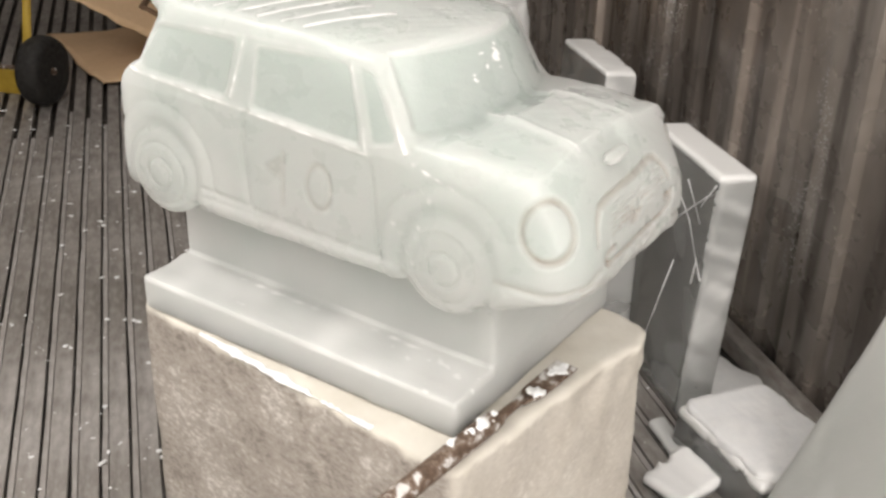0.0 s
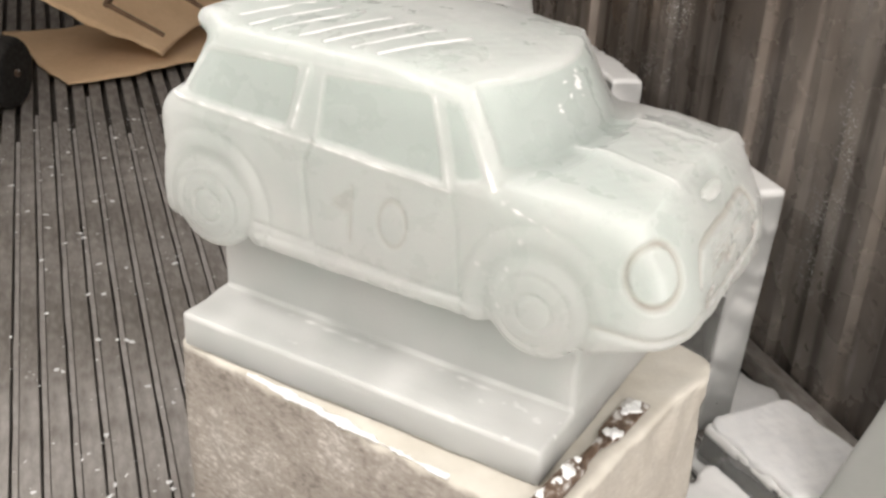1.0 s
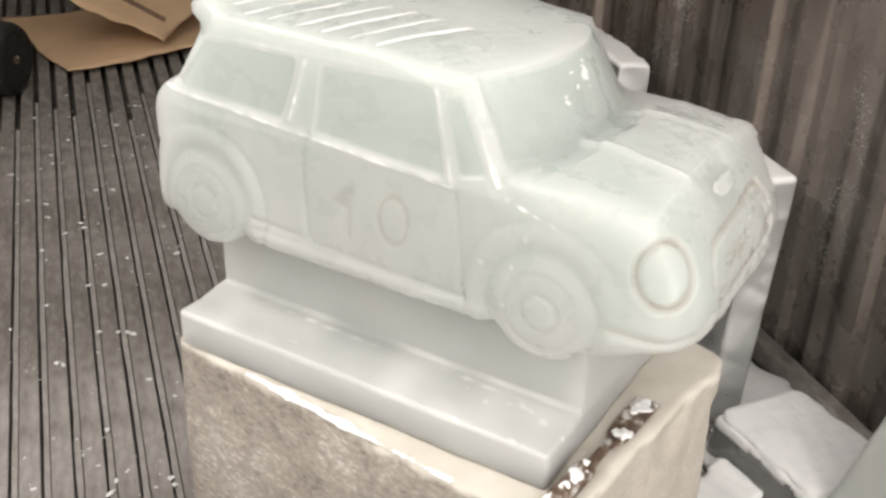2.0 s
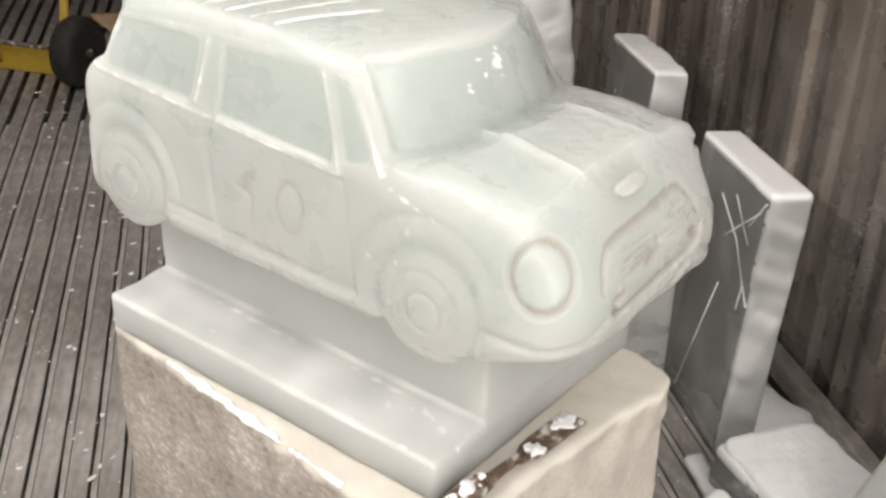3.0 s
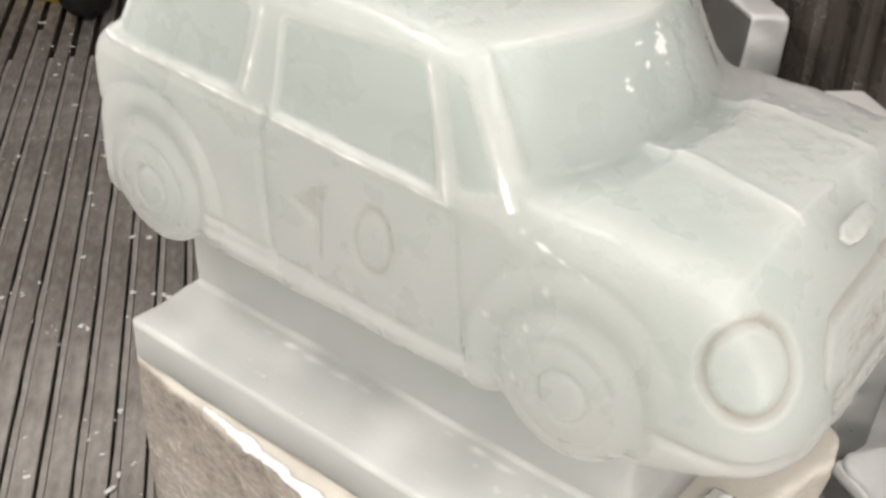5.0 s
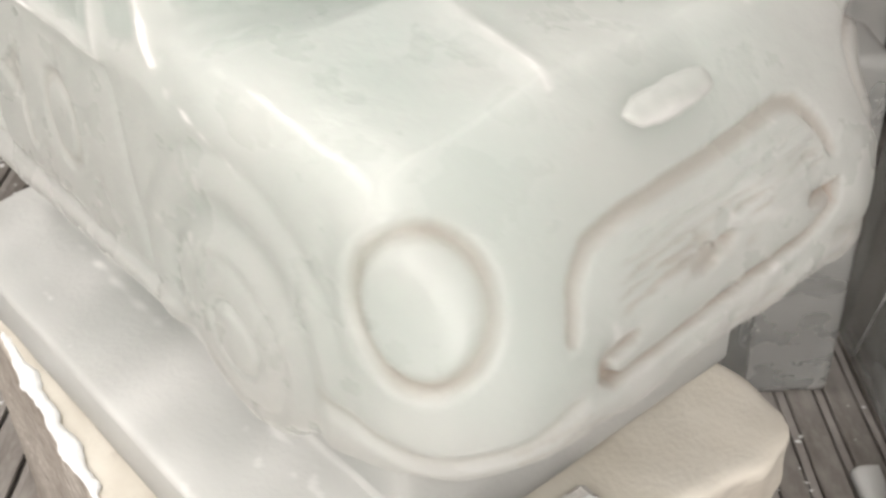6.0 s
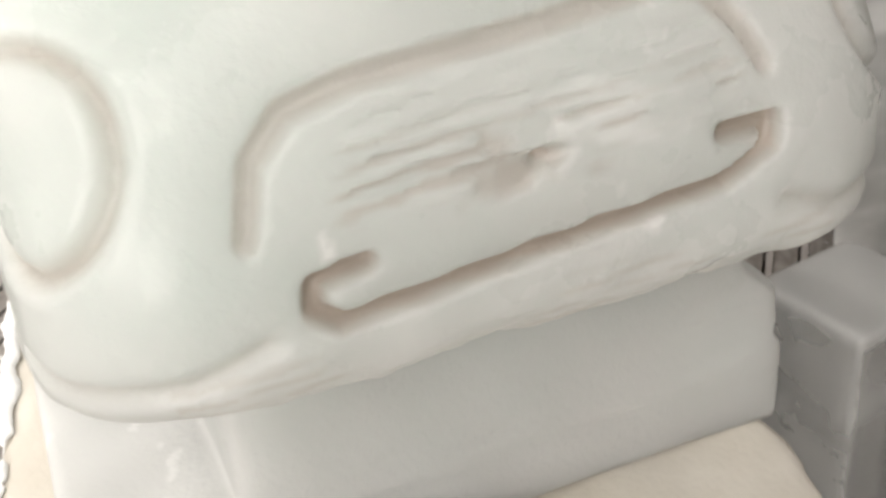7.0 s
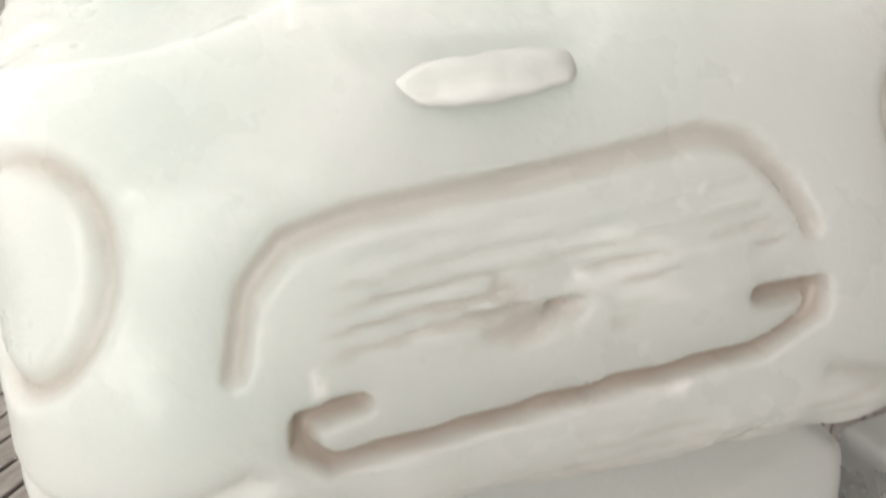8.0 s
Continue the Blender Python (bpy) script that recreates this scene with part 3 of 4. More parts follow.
def body_frost(x, y, z):
    s = car_side(y)
    side = (s < 0.05) & (x < 0.09)
    v = np.zeros_like(x)
    for win in (WIN_REAR, WIN_DOOR):
        v = np.maximum(v, side * 0.30 * bell(poly_d(x, z, win) - 0.001, 0.0016))
    v = np.maximum(v, side * 0.8 * bell(line_d(x, z, BELT), 0.0022))
    v = np.maximum(v, side * 0.8 * bell(line_d(x, z, POST), 0.0022))
    for line, k in ((PILLAR, 1.15), (DOOR_POST, 0.7), (SCREEN_TOP, 1.0), (ROOF_RAIL, 0.9), (SCREEN_FOOT, 0.8)):
        v = np.maximum(v, k * bell(line3_d(x, s, z, line), 0.0023))
    crease = np.abs(s - (0.112 - 0.10 * (x + 0.008)))
    v = np.maximum(v, 0.55 * bell(crease, 0.0022) * (z > 0.80) * (x > -0.02) * (x < 0.10))
    v = 1.5 * v * (0.75 + 0.4 * rough(x, y, z, 60.0, 11)) * (0.85 + 0.4 * rough(x, y, z, 230.0, 12))
    # thin veils of rime over the worked faces
    v = np.maximum(v, 0.26 * step_up(rough(x, y, z, 16.0, 13) + 0.45 * rough(x, y, z, 75.0, 14), 0.1, 0.75))
    v = np.maximum(v, 0.5 * step_up(rough(x, y, z, 300.0, 24) * rough(x, y, z, 40.0, 28), 0.62, 0.85))
    streak = line_d(x, z, [(-0.042, 0.828), (-0.015, 0.822), (0.012, 0.813)])
    v = np.maximum(v, (s < 0.045) * 0.85 * step_up(0.0022 - streak + 0.0035 * rough(x, y, z, 240.0, 23), 0.0, 0.003))
    # splashes of rime on the screen
    glass = (np.abs(x - screen_x(y, z)) < 0.025) * (z > 0.86)
    for cy, cz, r in ((0.166, 0.911, 0.009), (0.140, 0.916, 0.004), (0.145, 0.903, 0.003), (0.133, 0.906, 0.002), (0.120, 0.893, 0.002)):
        v = np.maximum(v, glass * 0.9 * step_up(r - np.hypot(y - cy, z - cz) + 0.007 * rough(x, y, z, 420.0, 17), 0.0, 0.003))
    chip = np.hypot((y - 0.186) / 2.2, z - 0.784 + 0.22 * (y - 0.186))
    v = np.maximum(v, 0.28 * (x > 0.1) * step_up(0.011 - chip + 0.006 * rough(x, y * 0.5, z * 1.5, 500.0, 19), 0.0, 0.006))
    return np.clip(v, 0, 1)


def body_polish(x, y, z):
    s = car_side(y)
    v = np.zeros_like(x)
    for win in (WIN_REAR, WIN_DOOR, STRIP):
        v = np.maximum(v, (s < 0.05) * step_up(-poly_d(x, z, win), 0.0, 0.006))
    return np.maximum(v, (np.abs(x - screen_x(y, z)) < 0.02) * step_up(-poly_d(y, z, SCREEN), 0.0, 0.008))


car = thing("ice_car_sculpture", "translucent carved ice sculpture of a small car on a plinth", "ice sculpture", m=pose(-0.2, MID, 0.525))
HOME = car.matrix_basis.inverted()


def wheel_field(x, y, z):
    r = np.hypot(x, z)
    f = smax(r - 0.056, np.abs(y - 0.010) - 0.024 - 0.004 * bell(r, 0.03), 0.016)
    f = f + (0.0022 * bell(r - 0.040, 0.003) + 0.004 * bell(r - 0.0195, 0.0022)) * (y < 0)
    f = f + 0.0005 * rough(x, y, z, 200.0, 9)
    return f


def hub_field(x, y, z):
    a = np.arctan2(z, x)
    r = np.hypot(x, z) * (1 + 0.05 * np.cos(4 * a))
    f = smax(r - 0.018, np.abs(y - 0.02) - 0.026, 0.004)
    return f + 0.0035 * bell(r - 0.0135, 0.0026) * (y < 0)


hub_me = carve("hub_cap", hub_field, (-0.024, -0.012, -0.024), (0.024, 0.052, 0.024), 0.0012, ICE_SMALL)
for wx in (0.0, -0.425):
    for wy, turn in ((0.008, 0), (2 * MID - 0.008, 180)):
        part("hub_cap", hub_me, car, "squarish carved ice hub cap", HOME @ pose(wx, wy, HUB_Z, 0, 0, turn))


def badge_field(x, y, z):
    f = np.sqrt((x / 0.0085) ** 2 + ((np.maximum(np.abs(y) - 0.008, 0)) / 0.021) ** 2 + (z / 0.0042) ** 2) - 1
    return f * 0.0042 + 0.0009 * rough(x, y, z, 260.0, 21)


# front lip whitened: its lit edge is put into the colour
part("bonnet_badge", carve("bonnet_badge", badge_field, (-0.02, -0.04, -0.012), (0.02, 0.04, 0.012), 0.0014, ICE_SMALL, lambda x, y, z: 0.05 + 0.5 * step_up(x + 0.003 * rough(x, y, z, 160.0, 22), 0.001, 0.007)),
     car, "rounded bonnet badge with a whitened front lip", HOME @ pose(0.1165, 0.154, 0.8362, 0, 40, 0))


def neck_field(x, y, z):
    foot = 0.010 * bell(z - 0.574, 0.010)
    f = rbox(x, y, -0.2165, 0.2115, 0.2475, 0.1455, 0.008)
    f = np.maximum(f, 0.066 - 0.9 * foot - 0.10 * np.clip(z - 0.62, 0, 1) - y)
    # the far front corner is sawn off at a slope, its arris chipped
    f = smax(f, (z - 0.612 - 0.9 * np.clip(0.350 - y, 0, 1)) * 0.74, 0.006)
    f = smax(f, z - 0.716, 0.006)
    ripple = step_up(x, 0.0, 0.02)
    return smax(f, 0.566 - z, 0.004) + 0.0008 * rough(x, y, z, 45.0, 31) + ripple * (0.0006 * rough(x, y * 0.3, z, 300.0, 33) + 0.0010 * step_up(rough(x, y * 0.35, z, 120.0, 34), 0.5, 0.8))


def plate_field(x, y, z):
    f = rbox(x, y, -0.2185, 0.174, 0.2495, 0.186, 0.006)
    f = smax(f, z - 0.572 - 0.004 * step_up(y, 0.02, 0.06), 0.005)
    f = smax(f, 0.526 - z, 0.004)
    return f + 0.0009 * rough(x, y, z, 50.0, 32)


def plate_frost(x, y, z):
    top = (z > 0.566) * (z < 0.584)
    # a strip of rime along the riser's foot, and crumbs scattered over the sawn top
    v = 0.75 * top * bell(y - 0.054 - 0.004 * rough(x, y, z, 40.0, 41), 0.007) * (0.75 + 0.5 * rough(x, y, z, 160.0, 43))
    # rime over the sawn top, made stronger to lift its brightness
    v = np.maximum(v, top * (y < 0.07) * (0.52 + 0.20 * rough(x, y, z, 50.0, 42)))
    v = np.maximum(v, top * (y < 0.07) * 0.7 * step_up(rough(x, y, z, 260.0, 45) + 0.5 * rough(x, y, z, 30.0, 46), 0.75, 1.1))
    # white arris
    return np.clip(np.maximum(v, 0.45 * bell(np.hypot(y + 0.012, z - 0.573), 0.004)), 0, 1)


# the car, its riser and the base plate are carved from one block
def sculpture_field(x, y, z):
    f = smin(carved_body(x, y, z), smin(neck_field(x, y, z), plate_field(x, y, z), 0.004), 0.007)
    for wx in (0.0, -0.425):
        f = smin(f, wheel_field(x - wx, car_side(y) - 0.0165, z - HUB_Z), 0.005)
    return f


def sculpture_frost(x, y, z):
    # paler towards the base: brightness lost inside the ice, put back by colour
    whitening = (0.27 + 0.15 * rough(x, y, z, 50.0, 44)) * step_up(0.69 - z, 0.0, 0.10)
    return np.maximum(whitening, np.where(z > 0.665, body_frost(x, y, z), plate_frost(x, y, z)))


part("body", carve("body", sculpture_field, (-0.53, -0.03, 0.515), (0.17, 0.385, 0.98), 0.0022, ICE, sculpture_frost, body_polish, body_groove_shade), car, "milky translucent ice car body with its riser and sawn base plate", HOME)


# carved roof writing stands as plain bars
def roof_bar(x, lean):
    a, b = Vector((x - lean, 0.040, 0)), Vector((x + lean, 0.128, 0))
    pts = []
    for j in range(9):
        q = a.lerp(b, j / 8)
        pts.append((q.x, q.y, 0.952 - 0.75 * (q.y - MID) ** 2 - 0.09 * max(q.x + 0.2, 0) - 0.0034))
    return from_bm("roof_bar", tube_bm(pts, 0.0046, 8), RIME, True)


for k in range(4):
    for dx in (-0.015, 0.017):
        part("roof_bar", roof_bar(-0.405 + 0.068 * k + dx, 0.030), car, "frosty white carved bar", HOME)


# ---- the foam block under it ----
def foam_field(x, y, z):
    f = rbox(x, y, 0, 0, 0.278, 0.203, 0.018)
    lump = 0.012 * rough(x, y, z, 26.0, 51) + 0.005 * rough(x, y, z, 90.0, 52)
    f = f + lump * step_up(z, 0.38, 0.5) * step_up(x, 0.1, 0.27) * step_up(y, -0.1, 0.1) + 0.0022 * rough(x, y, z, 55.0, 53) + 0.0010 * rough(x, y, z, 210.0, 54)
    f = smax(f, z - 0.525 - 0.0015 * rough(x, y, z, 80.0, 55), 0.008 + 0.0 * z)
    # the broken upper edge along the long side
    edge = np.hypot(np.maximum(y + 0.203, -0.02) * 1.0, z - 0.525)
    f = f + 0.006 * bell(edge, 0.012) * (0.5 + 0.8 * rough(x, 0 * y, 0 * z, 60.0, 56)) * step_up(x, -0.15, 0.0)
    return f


def foam_pale(x, y, z):
    # paler on the top with a ragged border, and on the +x end
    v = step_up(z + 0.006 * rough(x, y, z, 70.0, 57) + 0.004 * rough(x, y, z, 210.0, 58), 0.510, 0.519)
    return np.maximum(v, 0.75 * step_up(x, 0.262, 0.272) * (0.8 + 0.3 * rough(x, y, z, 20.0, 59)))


FOAM_AT = pose(-0.19, 0.165, 0, 0, 0, -6)
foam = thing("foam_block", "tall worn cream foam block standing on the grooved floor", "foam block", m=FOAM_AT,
             data=carve("foam_block", foam_field, (-0.31, -0.235, 0.001), (0.31, 0.235, 0.56), 0.005, FOAM, foam_pale))


def snow_field_maker(length, seed, thick):
    def snow_field(x, y, z):
        w = thick * (1 + 0.8 * rough(x, 0 * y, 0 * z, 45.0, seed))
        return np.sqrt(np.maximum(np.abs(x) - length, 0) ** 2 + y ** 2 + (z * 1.6) ** 2) - w - 0.5 * thick * rough(x, y, z, 260.0, seed + 1)
    return snow_field


thing("snow_ridge", "line of ice shavings heaped on the foam block's edge", "ice shavings", kind="stuff",
              data=carve("snow_ridge", snow_field_maker(0.15, 61, 0.0052), (-0.22, -0.022, -0.016), (0.22, 0.022, 0.016), 0.0025, SNOW), m=FOAM_AT @ pose(0.0, -0.199, 0.524))


# ---- the ice chisel ----
def blade_bm():
    """A flat blade, its edges ground, drawn in to a narrow neck."""
    line = [(0.0, 0.0140), (0.004, 0.0142), (0.070, 0.0138), (0.082, 0.0125), (0.094, 0.0075), (0.104, 0.0055)]
    bm = bmesh.new()
    rows = []
    for x, w in line:
        h = 0.0022 if x < 0.003 else 0.0042
        rows.append([bm.verts.new(p) for p in ((x, -w, 0.0), (x, -w, h - 0.001), (x, -w + 0.0018, h), (x, w - 0.0018, h), (x, w, h - 0.001), (x, w, 0.0))])
    for r0, r1 in zip(rows, rows[1:]):
        for j in range(6):
            bm.faces.new((r0[j], r0[(j + 1) % 6], r1[(j + 1) % 6], r1[j]))
    bm.faces.new(rows[0][::-1])
    bm.faces.new(rows[-1])
    bmesh.ops.recalc_face_normals(bm, faces=bm.faces)
    return bm


def chisel():
    root = thing("ice_chisel", "rusty flat ice chisel lying on the foam, crusted with snow", "chisel", m=pose(0.063, 0.190, 0.5295, 0, 0, -93))
    part("blade", from_bm("blade", blade_bm(), RUST), root, "flat rusty blade with rime on it")
    neck = lathe_bm([(0.0052, 0.0), (0.0055, 0.030), (0.0062, 0.050), (0.0095, 0.058), (0.0105, 0.070)], 16)
    part("shank", from_bm("shank", neck, RUST, True), root, "narrow rusty shank", pose(0.094, 0, 0.0052, 0, 2, -90))
    grip = lathe_bm([(0.0100, 0.0), (0.0118, 0.006), (0.0122, 0.05), (0.0125, 0.12), (0.0122, 0.22), (0.0095, 0.226)], 20)
    part("handle", from_bm("handle", grip, RUST, True), root, "rusty round iron handle", pose(0.160, 0, 0.0085, 0, 2, -90))
    crusts = (((0.016, 0.001, 0.0040), 0.0095, 1.5, 0.22), ((0.034, -0.005, 0.0042), 0.0060, 1.4, 0.22), ((0.079, 0.003, 0.0052), 0.0095, 1.2, 0.45),
              ((0.187, 0.002, 0.0185), 0.0072, 3.6, 0.40), ((0.236, -0.004, 0.0190), 0.0050, 2.2, 0.40))
    for k, (at, size, long, flat) in enumerate(crusts):
        field = lambda x, y, z, size=size, k=k, long=long, flat=flat: np.sqrt((x / long) ** 2 + y ** 2 + (z / flat) ** 2) - size - 0.004 * rough(x, y, z, 420.0, 60 + k)
        part("snow_crust", carve("snow_crust", field, (-0.045, -0.02, -0.01), (0.045, 0.02, 0.012), 0.0016, SNOW), root, "white ice crumbs", pose(*at))
    return root


chisel()


# ---- ice blocks by the wall ----
def block(name, label, size, m, seed, wear=0.004, material=None, rime=0.55, cover=0.9, whitening=0.0):
    sx, sy, sz = size

    def field(x, y, z):
        f = rbox(x, y, 0, 0, sx / 2, sy / 2, 0.008)
        f = smax(f, np.abs(z - sz / 2) - sz / 2, 0.007)
        return f + wear * rough(x, y, z, 18.0, seed) + wear * 0.3 * rough(x, y, z, 120.0, seed + 1)
    return thing(name, label, "ice block", "spare ice blocks", data=carve(name, field, (-sx / 2 - 0.02, -sy / 2 - 0.02, -0.02), (sx / 2 + 0.02, sy / 2 + 0.02, sz + 0.02), 0.008, material or ICE_BLOCK,
                 lambda x, y, z: np.maximum((z > sz - 0.012) * cover, (x < 0.006 - sx / 2) * rime * (1.0 + 0.5 * rough(x, y * 0.4, z, 160.0, seed + 6))) + whitening + 0.15 * step_up(rough(x, y, z, 30.0, seed + 5), 0.4, 0.9)), m=m)


def room_at(along, across, up, tip=0.0, turn=0.0):
    return ROOM @ pose(along, -across, up, tip, 0, turn)


slab = block("ice_slab", "clear scratched ice slab standing upright by the metal wall", (0.28, 0.075, 0.51), room_at(0.74, 0.69, 0, 3), 71, 0.002, None, 0.42, 0.8)
for ends in (((-0.12, 0.47), (-0.02, 0.38)), ((-0.10, 0.40), (-0.03, 0.46)), ((-0.135, 0.30), (-0.06, 0.39)), ((-0.06, 0.39), (0.02, 0.44)), ((-0.11, 0.33), (-0.105, 0.28)), ((-0.03, 0.29), (0.05, 0.02)), ((-0.13, 0.49), (-0.09, 0.43))):
    pts = [(a, 0.0372, c) for a, c in ends]
    part("scratch", from_bm("scratch", tube_bm([pts[0], tuple((u + v) / 2 for u, v in zip(pts[0], pts[1])), pts[1]], 0.0022, 6), SNOW, True), slab, "white scratch")
block("ice_slab", "clear ice slab with a chipped upper corner by the metal wall", (0.27, 0.08, 0.51), room_at(1.33, 0.725, 0, 3), 73, 0.004)
block("ice_slab", "rounded clear ice slab standing on the floor", (0.10, 0.24, 0.70), room_at(1.32, 0.49, 0, -6), 75, 0.008)
block("ice_block", "clear ice block with a stepped side standing on the floor", (0.124, 0.12, 0.40), room_at(0.568, 0.352, 0, 0, -40.7), 77, 0.0015, None, 0.2, 0.3)
block("ice_block", "tall clear ice block standing close to the upright slab", (0.12, 0.17, 0.50), room_at(0.80, 0.52, 0, 0, 0), 87, 0.003, None, 0.2, 0.3)
block("ice_slab", "frosted ice slab leaning against the metal wall", (0.40, 0.08, 0.62), room_at(0.05, 0.64, 0, 24), 79, 0.003, ICE_BASE, 0.35, 0.75, 0.4)


def heap(name, label, size, m, seed):
    sx, sy, sz = size

    def field(x, y, z):
        f = np.sqrt((x / sx) ** 2 + (y / sy) ** 2 + (z / sz) ** 2) - 1
        return f * min(sx, sy, sz) + 0.012 * rough(x, y, z, 24.0, seed) + 0.004 * rough(x, y, z, 90.0, seed + 1)
    return thing(name, label, "snow heap", "heaps of ice shavings", "stuff", data=carve(name, field, (-sx - 0.03, -sy - 0.03, -0.01), (sx + 0.03, sy + 0.03, sz + 0.03), 0.008, SNOW), m=m)


chunk = block("ice_chunk", "broken snow-covered chunk of ice on the floor", (0.25, 0.19, 0.10), room_at(0.400, 0.715, 0, 0, 8), 81, 0.010, ICE_BLOCK, 0.1, 1.0)
part("snow_cap", carve("snow_cap", lambda x, y, z: smax(rbox(x, y, 0, 0, 0.124, 0.094, 0.03), np.abs(z) - 0.012, 0.012) + 0.005 * rough(x, y, z, 34.0, 91) + 0.0015 * rough(x, y, z, 110.0, 92) + 0.0015 * rough(x, y, z, 260.0, 94),
                      (-0.15, -0.12, -0.03), (0.15, 0.12, 0.035), 0.005, SNOW), chunk, "white snow cover", pose(0.0, -0.005, 0.098))
heap("snow_heap", "drift of white ice shavings against the kick rail", (0.22, 0.085, 0.045), room_at(0.62, 0.79, 0), 83)
block("ice_shard", "long grey strip of sawn ice lying in the floor grooves", (0.17, 0.045, 0.022), room_at(0.50, 0.605, 0, 0, 3), 93, 0.006, ICE_BLOCK, 0.2, 0.7)
block("ice_shard", "small snowy wedge of broken ice beside the foam block", (0.10, 0.11, 0.034), room_at(0.395, 0.565, 0, 0, 24), 95, 0.012, ICE_BLOCK, 0.5, 1.0)
block("ice_shard", "small broken white ice splinter on the floor bars", (0.06, 0.04, 0.02), room_at(0.545, 0.655, 0, 0, -20), 97, 0.009, ICE_BLOCK, 0.6, 1.0)


# ---- the far end ----
def hand_truck():
    root = thing("hand_truck", "yellow hand truck with black rubber tyres on the grooved floor", "hand truck", m=room_at(2.72, -0.61, 0, 0, -28))
    tyre = lathe_bm([(0.055, -0.036), (0.085, -0.042), (0.105, -0.036), (0.114, -0.018), (0.115, 0.0), (0.114, 0.018), (0.105, 0.036), (0.085, 0.042), (0.055, 0.036)])
    tyre_me = from_bm("tyre", tyre, RUBBER, True)
    rim_me = from_bm("rim", lathe_bm([(0.02, -0.03), (0.05, -0.026), (0.06, -0.034), (0.06, 0.034), (0.05, 0.026), (0.02, 0.03)]), YELLOW, True)
    for y in (0.0, 0.42):
        w = part("wheel", from_bm("axle_stub", lathe_bm([(0.012, -0.045), (0.012, 0.045)], 12), RUST), root, "", pose(0, y, 0.115))
        part("tyre", tyre_me, w, "black rubber tyre")
        part("rim", rim_me, w, "yellow steel rim")
    part("axle", from_bm("axle", tube_bm([(0, 0.03, 0.115), (0, 0.40, 0.115)], 0.008), RUST), root, "dark steel axle")
    for y in (0.075, 0.345):
        part("rail", from_bm("rail", tube_bm([(0.05, y, 0.03), (0.03, y, 0.115), (0.09, y, 0.35), (0.20, y, 0.75), (0.32, y, 1.12), (0.40, y, 1.2)], 0.014), YELLOW, True), root)
    for x, z in ((0.085, 0.335), (0.17, 0.64), (0.30, 1.04)):
        part("crossbar", from_bm("crossbar", tube_bm([(x, 0.08, z), (x, 0.34, z)], 0.012), YELLOW, True), root)
    part("toe_plate", from_bm("toe_plate", box_bm((0.05, 0.05, 0.002), (0.062, 0.37, 0.09), 0.003), YELLOW), root, "flat yellow toe plate")


hand_truck()


def card_sheet(name, label, sx, sy, m, seed):
    """A sheet of cardboard with a ragged rim and a slight warp."""
    r = np.random.RandomState(seed)
    nx, ny = 24, 24
    verts, faces = [], []
    for top in (0, 1):
        for i in range(nx + 1):
            for j in range(ny + 1):
                a, b = i / nx - 0.5, j / ny - 0.5
                rag = 0.014 * math.sin(9 * b + seed) + 0.005 * math.sin(31 * b + 2 * seed) + 0.003 * r.uniform(-1, 1)
                x = sx * a + (rag if i in (0, nx) else 0)
                y = sy * b + (0.008 * math.sin(11 * a + seed) + 0.003 * r.uniform(-1, 1) if j in (0, ny) else 0)
                verts.append((x, y, 0.006 * top + 0.012 * math.sin(5 * a + seed) * math.cos(4 * b)))
    n = (nx + 1) * (ny + 1)
    idx = lambda t, i, j: t * n + i * (ny + 1) + j
    for i in range(nx):
        for j in range(ny):
            faces.append((idx(1, i, j), idx(1, i + 1, j), idx(1, i + 1, j + 1), idx(1, i, j + 1)))
            faces.append((idx(0, i, j + 1), idx(0, i + 1, j + 1), idx(0, i + 1, j), idx(0, i, j)))
    for i in range(nx):
        faces += [(idx(0, i, 0), idx(0, i + 1, 0), idx(1, i + 1, 0), idx(1, i, 0)), (idx(1, i, ny), idx(1, i + 1, ny), idx(0, i + 1, ny), idx(0, i, ny))]
    for j in range(ny):
        faces += [(idx(1, 0, j), idx(1, 0, j + 1), idx(0, 0, j + 1), idx(0, 0, j)), (idx(0, nx, j), idx(0, nx, j + 1), idx(1, nx, j + 1), idx(1, nx, j))]
    return thing(name, label, "cardboard", "flattened cartons", data=shell(name, verts, faces, CARD, True), m=m)


card_sheet("cardboard_sheet", "flattened brown cardboard carton lying on the floor", 0.66, 0.66, room_at(3.24, -0.22, 0.018, 0, 18), 3)
# the upper sheet is a skewed offcut: one edge slopes down to the floor, the other runs off to the wall
X_DIR = Vector((0.80, -0.55, 0.10)).normalized()
Y_DIR = Vector((0.0, 0.397, 0.22)).normalized()
OFFCUT = Matrix((X_DIR, Y_DIR, X_DIR.cross(Y_DIR))).transposed().to_4x4()
OFFCUT.translation = Vector((2.95, 0.34, 0.185)) + X_DIR * 0.45
upper = card_sheet("cardboard_sheet", "brown cardboard sheet with torn wet edges propped over another", 0.90, 0.52, ROOM.copy(), 5)
upper.data.transform(OFFCUT)
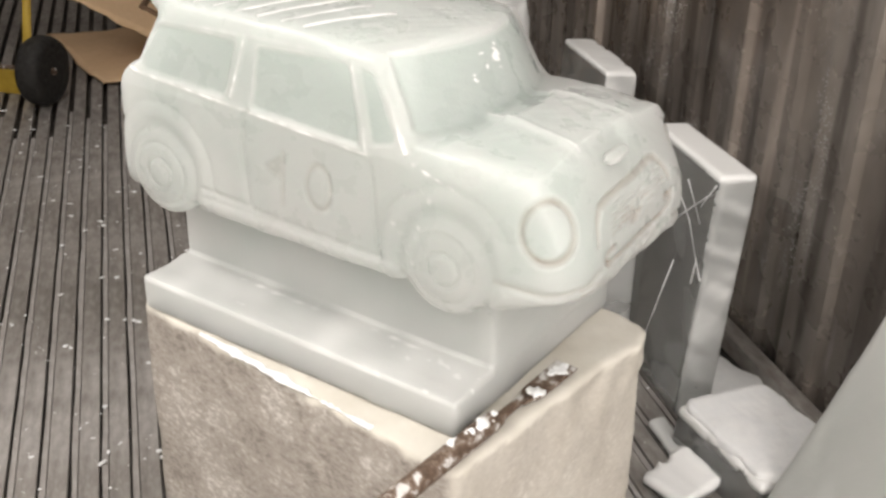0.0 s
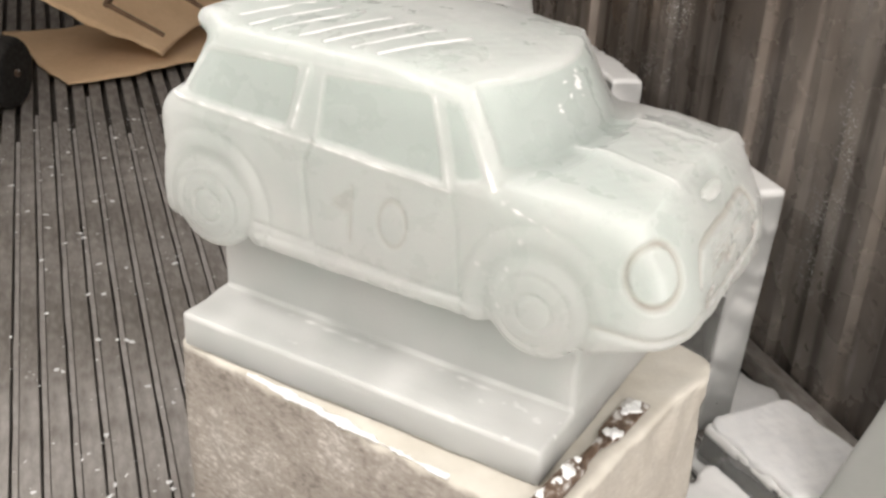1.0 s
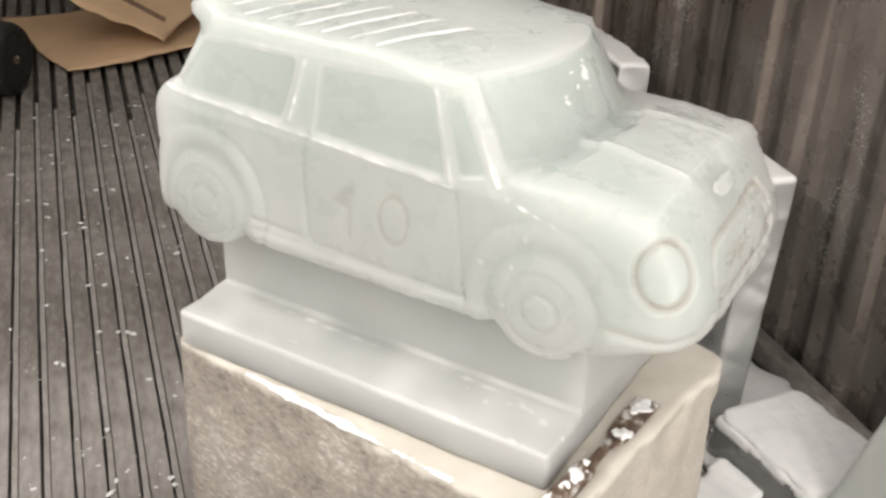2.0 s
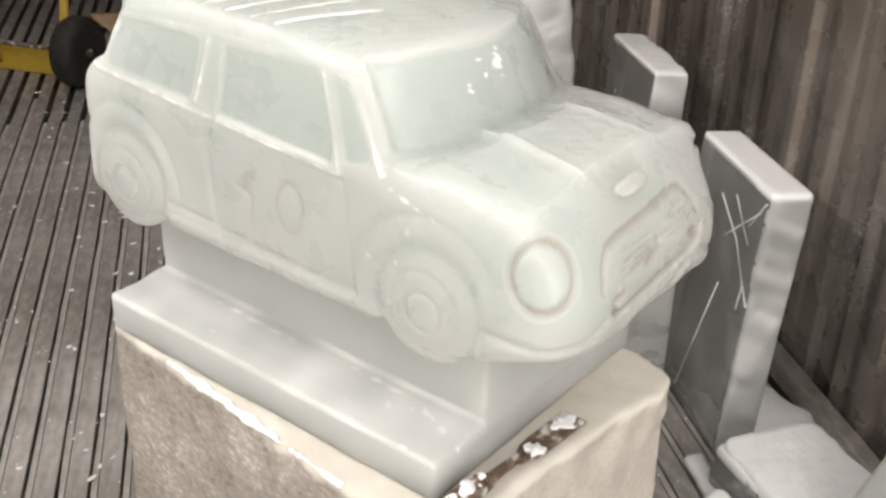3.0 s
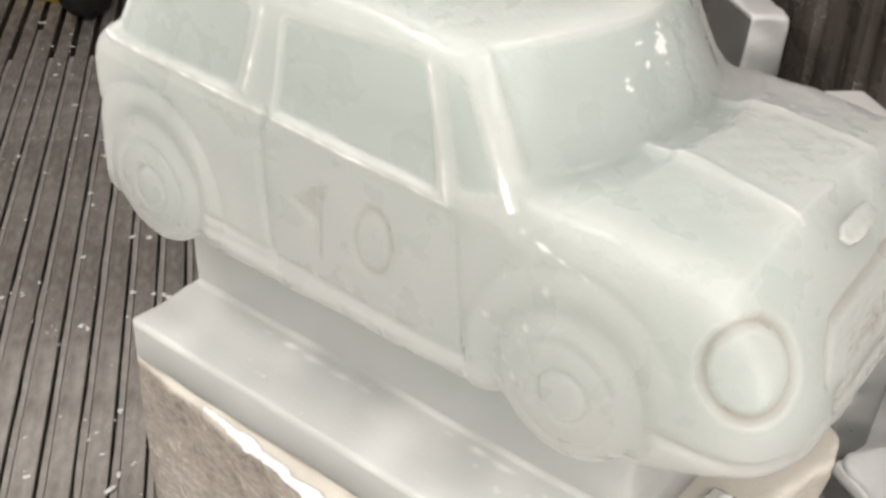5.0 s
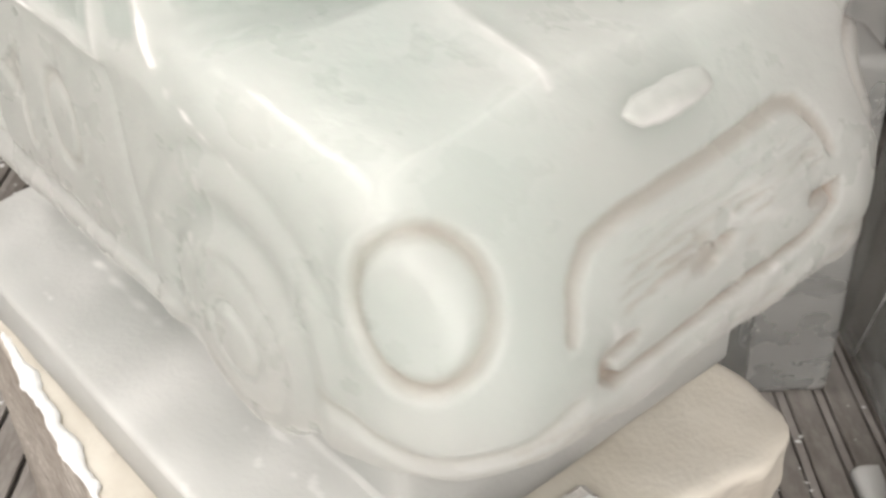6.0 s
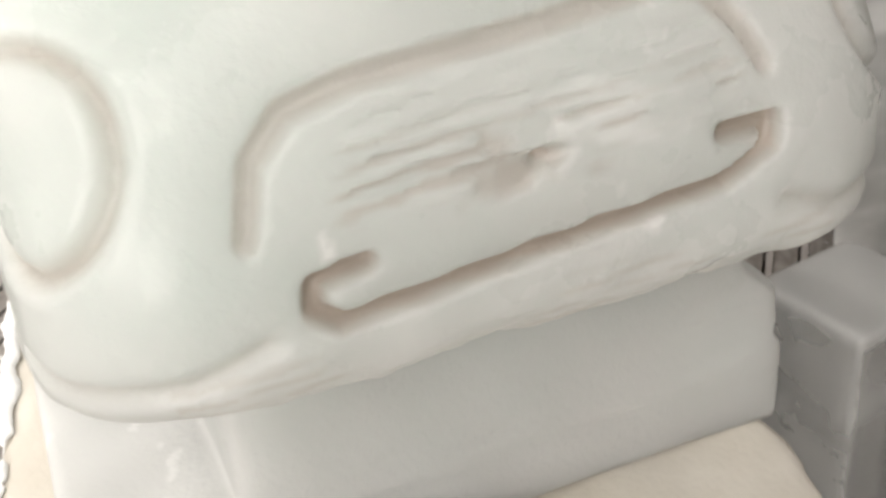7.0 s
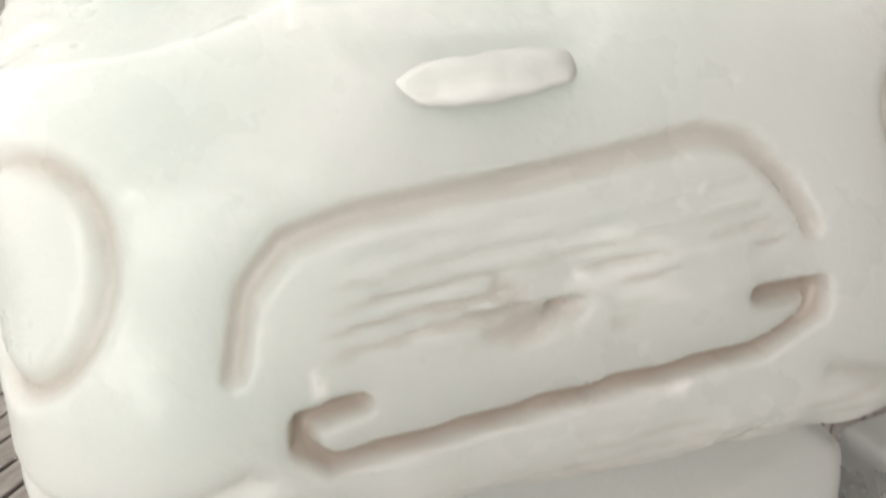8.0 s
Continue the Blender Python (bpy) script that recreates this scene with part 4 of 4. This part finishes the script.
for k, (a, c) in enumerate((((-0.33, -0.20), (-0.30, 0.02)), ((-0.30, 0.02), (-0.10, 0.07)), ((-0.10, 0.07), (0.02, -0.02)), ((-0.05, -0.22), (0.02, -0.02)))):
    mid, far = ((a[0] + c[0]) / 2, (a[1] + c[1]) / 2), math.dist(a, c) / 2
    part("torn_strip", from_bm("torn_strip", box_bm((-far, -0.008, -0.004), (far, 0.008, 0.016), 0.003), CARD_EDGE), upper, "dark wet torn strip", Matrix.Translation(OFFCUT @ Vector((mid[0], mid[1], 0.0))) @ (X_DIR * (c[0] - a[0]) + Y_DIR * (c[1] - a[1])).to_track_quat("X", "Z").to_matrix().to_4x4())


# ---- crumbs of ice on the floor ----
def crumbs(count, area, seed, size):
    r = random.Random(seed)
    bm = bmesh.new()
    near = (1.0, 0.0)
    for k in range(count):
        along, across = r.uniform(*area[0]), r.uniform(*area[1])
        if k % 3:
            along, across = near[0] + r.gauss(0, 0.05), near[1] + r.gauss(0, 0.03)
        near = (along, across)
        s = size * r.choice((0.2, 0.25, 0.3, 0.4, 0.5, 1.0))
        q = bmesh.ops.create_icosphere(bm, subdivisions=1, radius=s, matrix=pose(along, -across, 0.0, 0, 0, r.uniform(0, 180)) @ Matrix.Diagonal((r.uniform(0.7, 1.7), r.uniform(0.5, 1.0), 0.3, 1)))
        for v in q["verts"]:
            v.co += Vector((r.uniform(-1, 1), r.uniform(-1, 1), r.uniform(-0.3, 0.3))) * s * 0.3
    return from_bm("ice_crumbs", bm, SNOW)


thing("ice_crumbs", "scattered white crumbs of ice on the grooved floor", "ice crumbs", kind="stuff", data=crumbs(1500, ((0.2, 2.7), (-1.2, 0.8)), 5, 0.0070), m=ROOM)


# ---- floor bars, and the ice frozen into the grooves between them ----
bar = bar_mesh()
count = int((0.862 - OPP_N) / PITCH)
strips = []
pick = random.Random(12)
for k in range(6):
    end = 2.42 + 0.07 * k
    verts, faces, n = [], [], 40
    for i in range(n + 1):
        along = -1.2 + (end + 1.2) * i / n
        w = 0.0052 + 0.0014 * pick.uniform(-1, 1)
        for y, z in ((-0.0065, -0.012), (-0.0065, -0.004 + 0.0015 * pick.uniform(-1, 1)), (w - 0.0015, -0.004 + 0.0015 * pick.uniform(-1, 1)), (w - 0.0015, -0.012)):
            verts.append((along, y, z))
    for i in range(n):
        for j in range(4):
            faces.append((4 * i + j, 4 * i + 4 + j, 4 * i + 4 + (j + 1) % 4, 4 * i + (j + 1) % 4))
    faces += [(0, 1, 2, 3), (4 * n + 3, 4 * n + 2, 4 * n + 1, 4 * n)]
    strips.append(shell("groove_ice", verts, faces, FLOOR_ICE, False))
for k in range(count):
    part("floor_bar", bar, floor, "", pose(0, -0.862 + PITCH * (k + 0.5), 0))
for k in range(count - 1):
    part("groove_ice", strips[pick.randrange(6)], floor, "grey ice frozen into a floor groove", pose(0, -0.862 + PITCH * (k + 1), 0))
